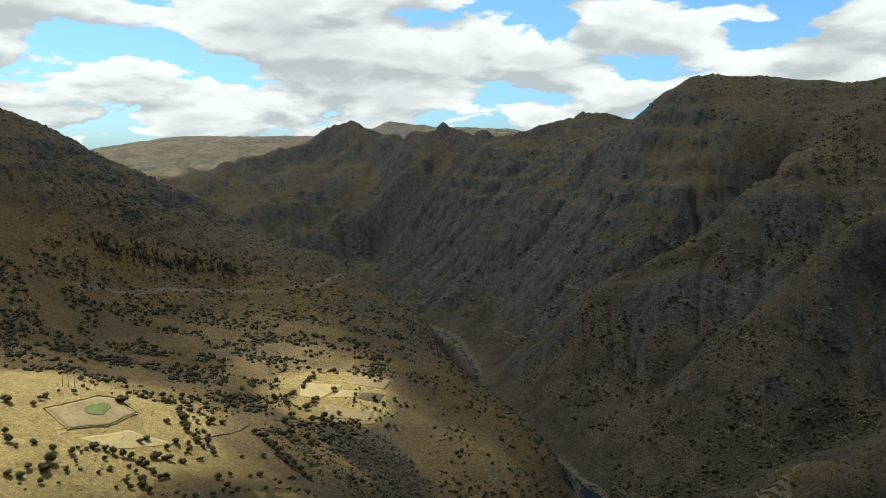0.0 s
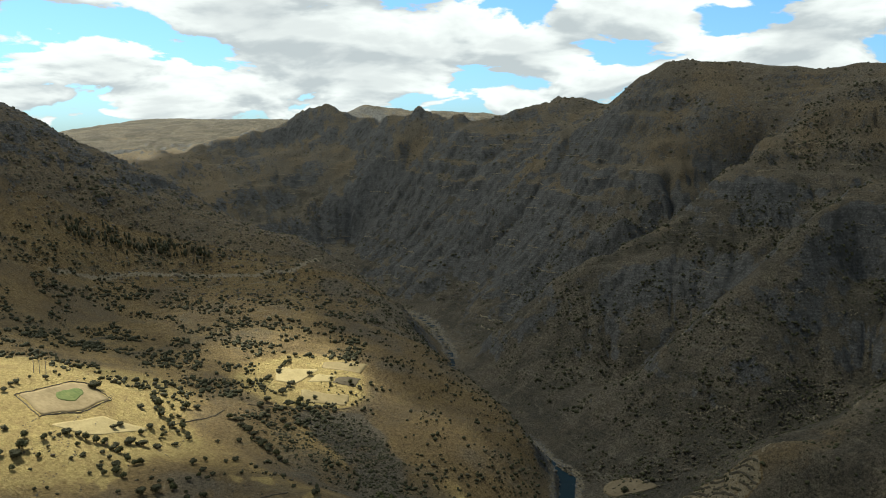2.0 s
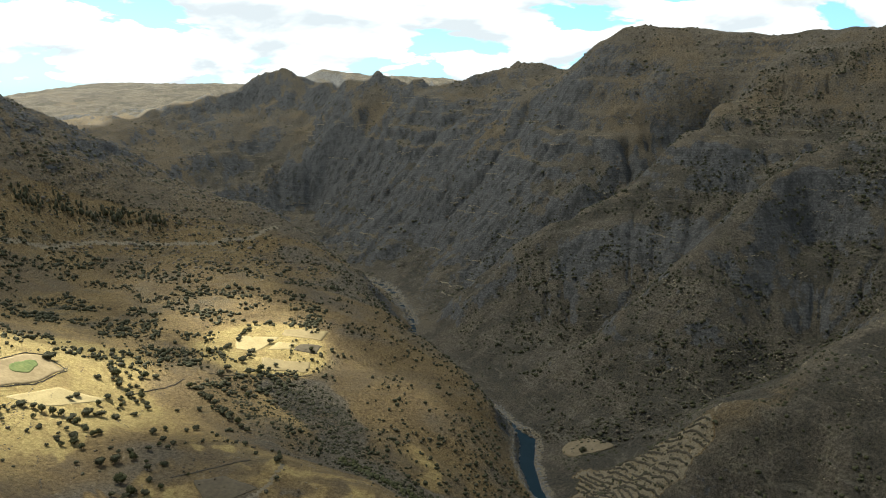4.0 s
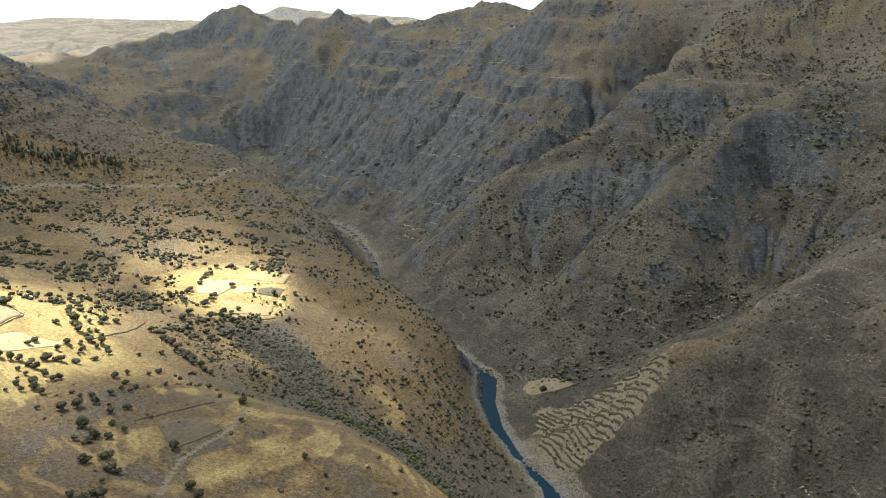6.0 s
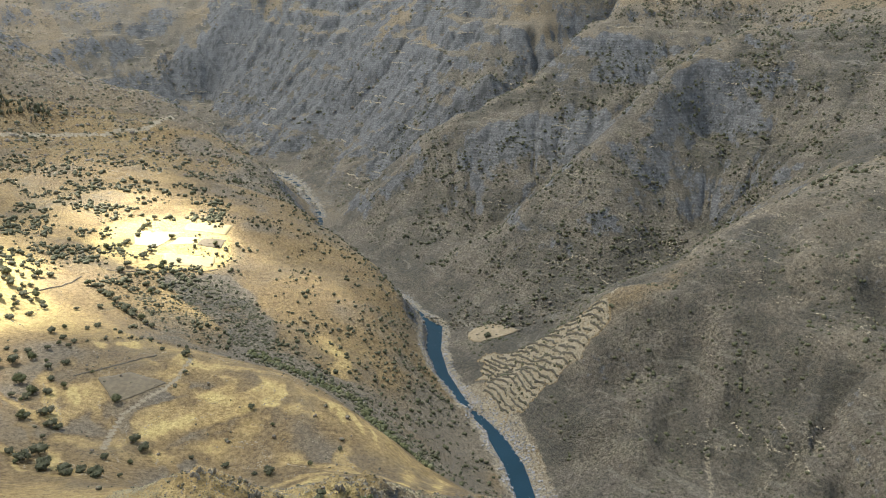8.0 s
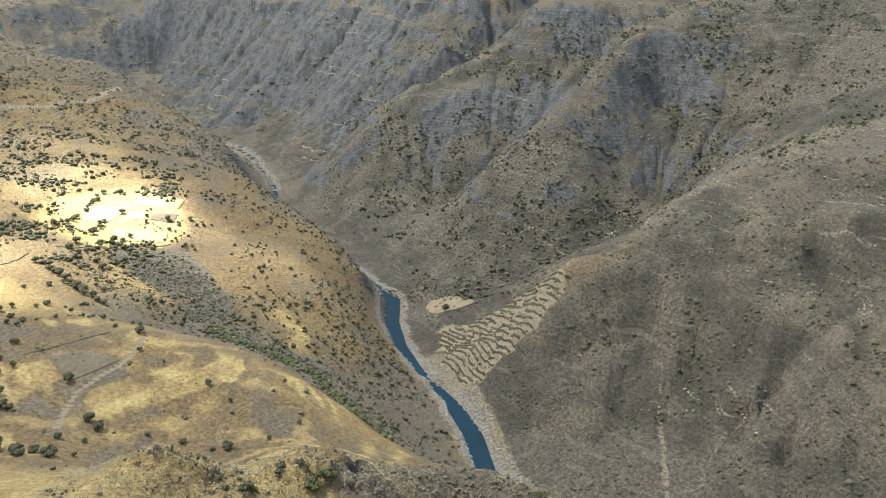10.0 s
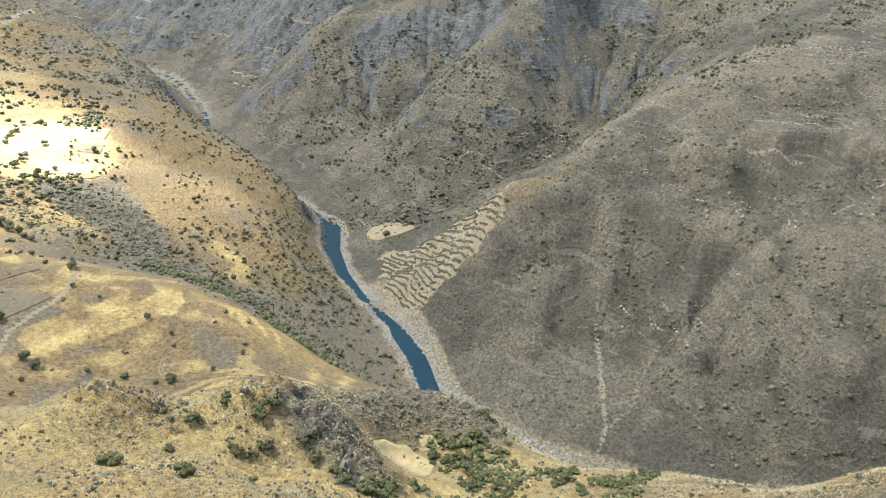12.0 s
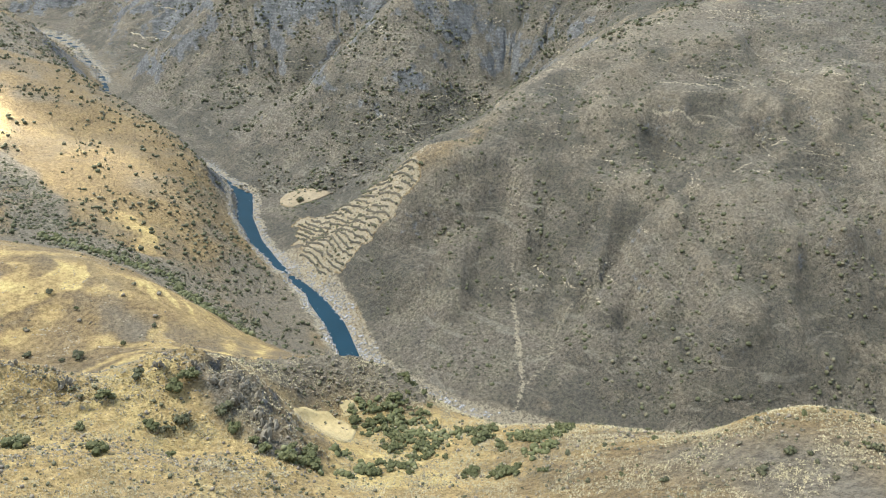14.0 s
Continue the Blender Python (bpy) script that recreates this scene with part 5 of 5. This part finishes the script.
def far_keep(x, y):
    r = np.hypot(x, y)
    return (r > 760) * (r < 1900) * ((x < 0) | (r > 900)) * (np.abs(np.arctan2(x, y)) < 0.8) * smooth(-0.4, 0.5, fbm(x, y, 120, 3, 180))


rx_, ry_ = spots(23000, (-900, 800, 700, 1850), 38, far_keep)
strew("canyon_scrub", DOT, rx_, ry_, sizes(len(rx_), 0.8, 2.8, 39), DRY_LEAF, "scattered scrub on the far canyon walls", "shrubs")
nx, ny = spots(420, (-230, 20, 205, 400), 41, lambda x, y: (y < 0.1 * x + 370) * smooth(-0.2, 0.4, fbm(x, y, 25, 3, 190)))
strew("slope_scrub", BUSH, nx, ny, sizes(len(nx), 0.5, 1.5, 42), DRY_LEAF, "scattered dull bushes on the grassy slope", "shrubs")

gx, gy = along([(-64, 388, 0), (-46, 372, 0), (-27, 362, 0), (-7, 350, 0), (2, 322, 0), (12, 303, 0), (27, 288, 0)], 420, 2.6, 61)
strew("gully_trees", BUSH, gx, gy, sizes(len(gx), 0.8, 2.2, 62), GREEN_LEAF, "row of dark green trees along the gully", "trees", 0.25)
near_spots = [(-98, 342), (-68, 259), (-55, 255), (-40, 280), (-50, 291), (-82, 315), (-12, 266), (-23, 254), (-43, 248), (-38, 248), (-85, 231), (-134, 303), (-134, 320), (-137, 372), (-154, 357), (-145, 348), (-86, 246), (-119, 255), (-162, 329), (-157, 326), (-153, 329), (-148, 323), (-155, 318), (-143, 287), (-138, 284), (-136, 292), (-130, 268), (-126, 275), (-101, 232), (-110, 233), (-118, 232), (-99, 224)]
plant(TREES, np.array([p[0] for p in near_spots], float), np.array([p[1] for p in near_spots], float), sizes(len(near_spots), 1.8, 4.2, 67), 12)
THICKET = [(54, 204, 3), (60, 203, 4), (67, 202, 4), (74, 194, 4), (81, 180, 4), (68, 173, 4), (56, 164, 4), (45, 163, 4), (40, 172, 3), (64, 186, 6), (60, 194, 5), (72, 184, 5), (98, 168, 3), (102, 162, 3), (98, 150, 3), (92, 148, 3), (106, 158, 3), (22, 162, 2), (29, 159, 3), (38, 158, 3)]
kx, ky = clumped(THICKET, 5.0, 77)
strew("saddle_shrubs", [clump(2, 4, 70 + k) for k in range(5)], kx, ky, sizes(len(kx), 0.5, 1.7, 78), GREEN_LEAF, "dense low green shrubs in the saddle", "shrubs", 0.2)
kx, ky = along(TOE_SCRUB, 190, 5.5, 63)
strew("toe_shrubs", BUSH, kx, ky, sizes(len(kx), 0.4, 1.1, 64), DRY_LEAF, "ragged olive shrubs on the rocky toe", "shrubs", 0.15)


def bank_keep(x, y):
    g, run, side = by_river(x, y)
    return (side < 0) * (g > 11) * smooth(-2, 12, y + 0.75 * x - 312) * (0.35 + 0.65 * smooth(-0.2, 0.4, fbm(x, y, 20, 3, 195)))


bx_, by_ = spots(1500, (-60, 80, 285, 450), 65, bank_keep)
strew("bank_bushes", BUSH, bx_, by_, sizes(len(bx_), 0.5, 1.9, 66), LEAF, "dark bushes on the bank above the river", "shrubs", 0.15)


def contour_rows(n, box, keep, seed, longest):
    """Broken ledges that follow the slope's contour lines."""
    x, y = spots(n, box, seed, keep)
    rng = np.random.default_rng(seed + 1)
    reach = rng.uniform(0.25, 1.0, len(x)) * longest
    xs, ys, step = [], [], 0.8
    hx = hy = None
    for k in range(int(longest / step)):
        z = height(x, y)
        gx, gy = height(x + 1.5, y) - z, height(x, y + 1.5) - z
        d = np.hypot(gx, gy) + 1e-6
        wx, wy = -gy / d, gx / d
        hx, hy = (wx, wy) if hx is None else (0.6 * hx + 0.4 * wx, 0.6 * hy + 0.4 * wy)
        x, y = x + hx * step, y + hy * step
        on = (k * step < reach) & (rng.random(len(x)) < 0.72)
        xs.append(x[on] + rng.normal(0, 0.3, on.sum()))
        ys.append(y[on] + rng.normal(0, 0.3, on.sum()))
    return np.concatenate(xs), np.concatenate(ys)


def ledge_keep(x, y):
    g, run, side = by_river(x, y)
    return (side > 0) * (g > 80) * (y > 300) * smooth(0.0, 0.6, fbm(x, y, 60, 3, 250) + 0.3 * (np.hypot(x - 340, y - 430) < 110))


LEDGE = [ico(0, 0.45, 0.35, 130 + k) for k in range(6)]
cx_, cy_ = contour_rows(640, (150, 480, 260, 540), ledge_keep, 71, 22)
strew("hillside_ledges", LEDGE, cx_, cy_, sizes(len(cx_), 0.18, 0.8, 72), LEDGE_STONE, "thin bleached ledges across the eastern slope", "ledges", 0.15)
cx_, cy_ = contour_rows(620, (40, 480, 540, 940), ledge_keep, 73, 24)
strew("hillside_ledges", LEDGE, cx_, cy_, sizes(len(cx_), 0.3, 0.95, 74), LEDGE_STONE, "thin bleached ledges across the middle ridge", "ledges", 0.15)
cx_, cy_ = contour_rows(170, (-520, -180, 640, 900), None, 75, 34)
strew("hillside_ledges", LEDGE, cx_, cy_, sizes(len(cx_), 0.3, 0.8, 76), LEDGE_STONE, "thin bleached ledges on the western slope", "ledges", 0.15)
cx_, cy_ = contour_rows(270, (-640, 460, 880, 1700), None, 81, 50)
strew("hillside_ledges", LEDGE, cx_, cy_, sizes(len(cx_), 0.5, 1.7, 82), LEDGE_STONE, "bleached ledges on the far canyon benches", "ledges", 0.15)
cx_, cy_ = contour_rows(160, (-170, -10, 225, 350), None, 77, 14)
strew("hillside_ledges", LEDGE, cx_, cy_, sizes(len(cx_), 0.2, 0.45, 78), LEDGE_STONE, "broken straw-coloured ledges on the grassy slope", "ledges", 0.2)

cx_, cy_ = contour_rows(300, (-280, -90, 290, 570), lambda x, y: smooth(-0.2, 0.4, fbm(x, y, 45, 3, 255)), 83, 20)
strew("field_edges", LEDGE, cx_, cy_, sizes(len(cx_), 0.2, 0.6, 84), WALL_STONE, "broken dark stone edges between the dry plots", "stones", 0.15)

# boulders along the river, and stones and straw on the near ridge
ox, oy = along(RIVER, 26000, 0.1, 44)
rng_b = np.random.default_rng(45)
oa, od = rng_b.uniform(0, 6.283, len(ox)), rng_b.uniform(1.0, 19, len(ox))
ox, oy = ox + np.cos(oa) * od, oy + np.sin(oa) * od
ROCK = [ico(1, 0.7, 0.3, 60 + k) for k in range(6)]
og, orun, oside = by_river(ox, oy)
lone = rng_b.random(len(ox))
o_half = river_half(oy)
shoal = smooth(0.0, 0.4, perlin(ox / 12, oy / 12, 9)) * smooth(4.5, 3.0, o_half)
reach = 8 + 5 * perlin(ox / 30, oy / 30, 19) + np.where(oside > 0, 6 * smooth(470, 400, oy), -1.5) + 3 * smooth(560, 600, oy)
keep = (og > o_half - 1.2 - 1.6 * shoal) & (og < o_half + reach * (0.35 + 0.65 * lone)) & (oy > 262) & (oy < 1080) & ((oy < 632) | (oy > 850))
ox, oy = ox[keep], oy[keep]
strew("river_boulders", ROCK, ox, oy, sizes(len(ox), 0.18, 0.95, 46), STONE, "pale grey boulders along the river's banks", "boulders", 0.1)
SLAB = [ico(1, 0.55, 0.42, 80 + k) for k in range(8)]
qx, qy = along(KNOLL_B, 2000, 8, 48)
q2 = along(KNOLL_A, 1300, 9, 49)
q3 = along(FRONT_CREST, 1500, 9, 50)
q4 = along(RIGHT_CREST, 260, 9, 51)
q5 = along(TOE_SCRUB, 300, 6, 52)
qx, qy = np.concatenate([qx, q2[0], q3[0], q4[0], q5[0]]), np.concatenate([qy, q2[1], q3[1], q4[1], q5[1]])
strew("knoll_rocks", SLAB, qx, qy, sizes(len(qx), 0.1, 0.5, 51), DARK_STONE, "weathered grey rocks strewn over the near knolls", "rocks", 0.35, (0.5, 1.3), 0.5)


def outcrop(label, seed):
    """A jagged rock that stands out of the slope: blocks parted by upright cracks."""
    rng = random.Random(seed)
    ob = tagged(new("rock_outcrop"), label, "rock", "outcrops on the near knolls")
    for k in range(6):
        bm = bmesh.new()
        tall, wide = rng.uniform(0.3, 0.85), rng.uniform(0.2, 0.42)
        a, d = rng.uniform(0, 6.283), rng.uniform(0.0, 0.55)
        m = Matrix.Translation((math.cos(a) * d, math.sin(a) * d, tall * 0.5 - 0.3)) @ Euler((rng.uniform(-0.35, 0.35), rng.uniform(-0.35, 0.35), rng.uniform(0, 3))).to_matrix().to_4x4() @ Matrix.Diagonal((wide, wide * rng.uniform(0.5, 1.0), tall, 1))
        bmesh.ops.create_icosphere(bm, subdivisions=2, radius=0.68, matrix=m)
        for v in bm.verts:
            v.co += v.co.normalized() * rng.uniform(-0.05, 0.05) + Vector((rng.uniform(-0.03, 0.03), rng.uniform(-0.03, 0.03), rng.uniform(-0.05, 0.05)))
        part("block", bm, DARK_STONE, ob)
    return ob


OUTCROPS = [outcrop("jagged grey rock outcrop on the grassy knoll", 3), outcrop("cracked grey-brown outcrop on the knoll's flank", 4), outcrop("blocky weathered outcrop among dry grass", 5)]
OUTCROP_SPOTS = [(7, 193), (9, 189), (12, 193), (13, 187), (14, 181), (16, 177), (11, 183), (18, 173), (20, 169), (-6, 196), (-9, 194), (-41, 192), (-46, 193), (-33, 189), (15, 189), (17, 184), (-2, 197), (3, 196), (37, 222), (47, 229), (56, 230), (66, 233), (19, 180), (10, 196), (-50, 190), (6, 190), (17, 170), (21, 174), (0, 193)]
plant(OUTCROPS, np.array([p[0] for p in OUTCROP_SPOTS], float), np.array([p[1] for p in OUTCROP_SPOTS], float), sizes(len(OUTCROP_SPOTS), 1.8, 4.2, 60), 8)


def tuft_form(seed):
    rng = random.Random(seed)
    v, t = [], []
    for k in range(7):
        a = rng.uniform(0, 6.283)
        d = Vector((math.cos(a), math.sin(a), 0))
        n = Vector((-d.y, d.x, 0)) * 0.18
        o = len(v)
        v += [tuple(d * 0.1 + n), tuple(d * 0.1 - n), tuple(d * rng.uniform(0.5, 0.9) + Vector((0, 0, rng.uniform(0.6, 1.0))))]
        t.append((o, o + 1, o + 2))
    return np.array(v), np.array(t)


TUFT = [tuft_form(k) for k in range(6)]
hx, hy = spots(90000, (-75, 165, 75, 226), 53, lambda x, y: (np.hypot(x, y) > 130) * smooth(-0.35, 0.35, fbm(x, y, 13, 3, 200) - 0.45 * smooth(16, 9, line_gap(x, y, FRONT_CREST)) * (y < 162)))
strew("dry_grass", TUFT, hx, hy, sizes(len(hx), 0.2, 0.62, 54), STRAW, "golden bunch grass on the near ridge", "grass", 0.1)
jx, jy = spots(60000, (-75, 165, 75, 226), 55, lambda x, y: (np.hypot(x, y) > 130) * smooth(-0.2, 0.5, fbm(x, y, 9, 3, 210)))
strew("dull_grass", TUFT, jx, jy, sizes(len(jx), 0.22, 0.7, 56), DULL_STRAW, "dull brown bunch grass on the near ridge", "grass", 0.1)
lx, ly = spots(9000, (-75, 165, 75, 226), 57, lambda x, y: (np.hypot(x, y) > 130) * smooth(-0.3, 0.5, fbm(x, y, 14, 3, 215) + 0.5 * smooth(16, 9, line_gap(x, y, FRONT_CREST)) * (y < 162)))
strew("dwarf_scrub", SMALL, lx, ly, sizes(len(lx), 0.12, 0.6, 58), DRY_LEAF, "dwarf dry shrubs among the bunch grass", "shrubs", 0.3)


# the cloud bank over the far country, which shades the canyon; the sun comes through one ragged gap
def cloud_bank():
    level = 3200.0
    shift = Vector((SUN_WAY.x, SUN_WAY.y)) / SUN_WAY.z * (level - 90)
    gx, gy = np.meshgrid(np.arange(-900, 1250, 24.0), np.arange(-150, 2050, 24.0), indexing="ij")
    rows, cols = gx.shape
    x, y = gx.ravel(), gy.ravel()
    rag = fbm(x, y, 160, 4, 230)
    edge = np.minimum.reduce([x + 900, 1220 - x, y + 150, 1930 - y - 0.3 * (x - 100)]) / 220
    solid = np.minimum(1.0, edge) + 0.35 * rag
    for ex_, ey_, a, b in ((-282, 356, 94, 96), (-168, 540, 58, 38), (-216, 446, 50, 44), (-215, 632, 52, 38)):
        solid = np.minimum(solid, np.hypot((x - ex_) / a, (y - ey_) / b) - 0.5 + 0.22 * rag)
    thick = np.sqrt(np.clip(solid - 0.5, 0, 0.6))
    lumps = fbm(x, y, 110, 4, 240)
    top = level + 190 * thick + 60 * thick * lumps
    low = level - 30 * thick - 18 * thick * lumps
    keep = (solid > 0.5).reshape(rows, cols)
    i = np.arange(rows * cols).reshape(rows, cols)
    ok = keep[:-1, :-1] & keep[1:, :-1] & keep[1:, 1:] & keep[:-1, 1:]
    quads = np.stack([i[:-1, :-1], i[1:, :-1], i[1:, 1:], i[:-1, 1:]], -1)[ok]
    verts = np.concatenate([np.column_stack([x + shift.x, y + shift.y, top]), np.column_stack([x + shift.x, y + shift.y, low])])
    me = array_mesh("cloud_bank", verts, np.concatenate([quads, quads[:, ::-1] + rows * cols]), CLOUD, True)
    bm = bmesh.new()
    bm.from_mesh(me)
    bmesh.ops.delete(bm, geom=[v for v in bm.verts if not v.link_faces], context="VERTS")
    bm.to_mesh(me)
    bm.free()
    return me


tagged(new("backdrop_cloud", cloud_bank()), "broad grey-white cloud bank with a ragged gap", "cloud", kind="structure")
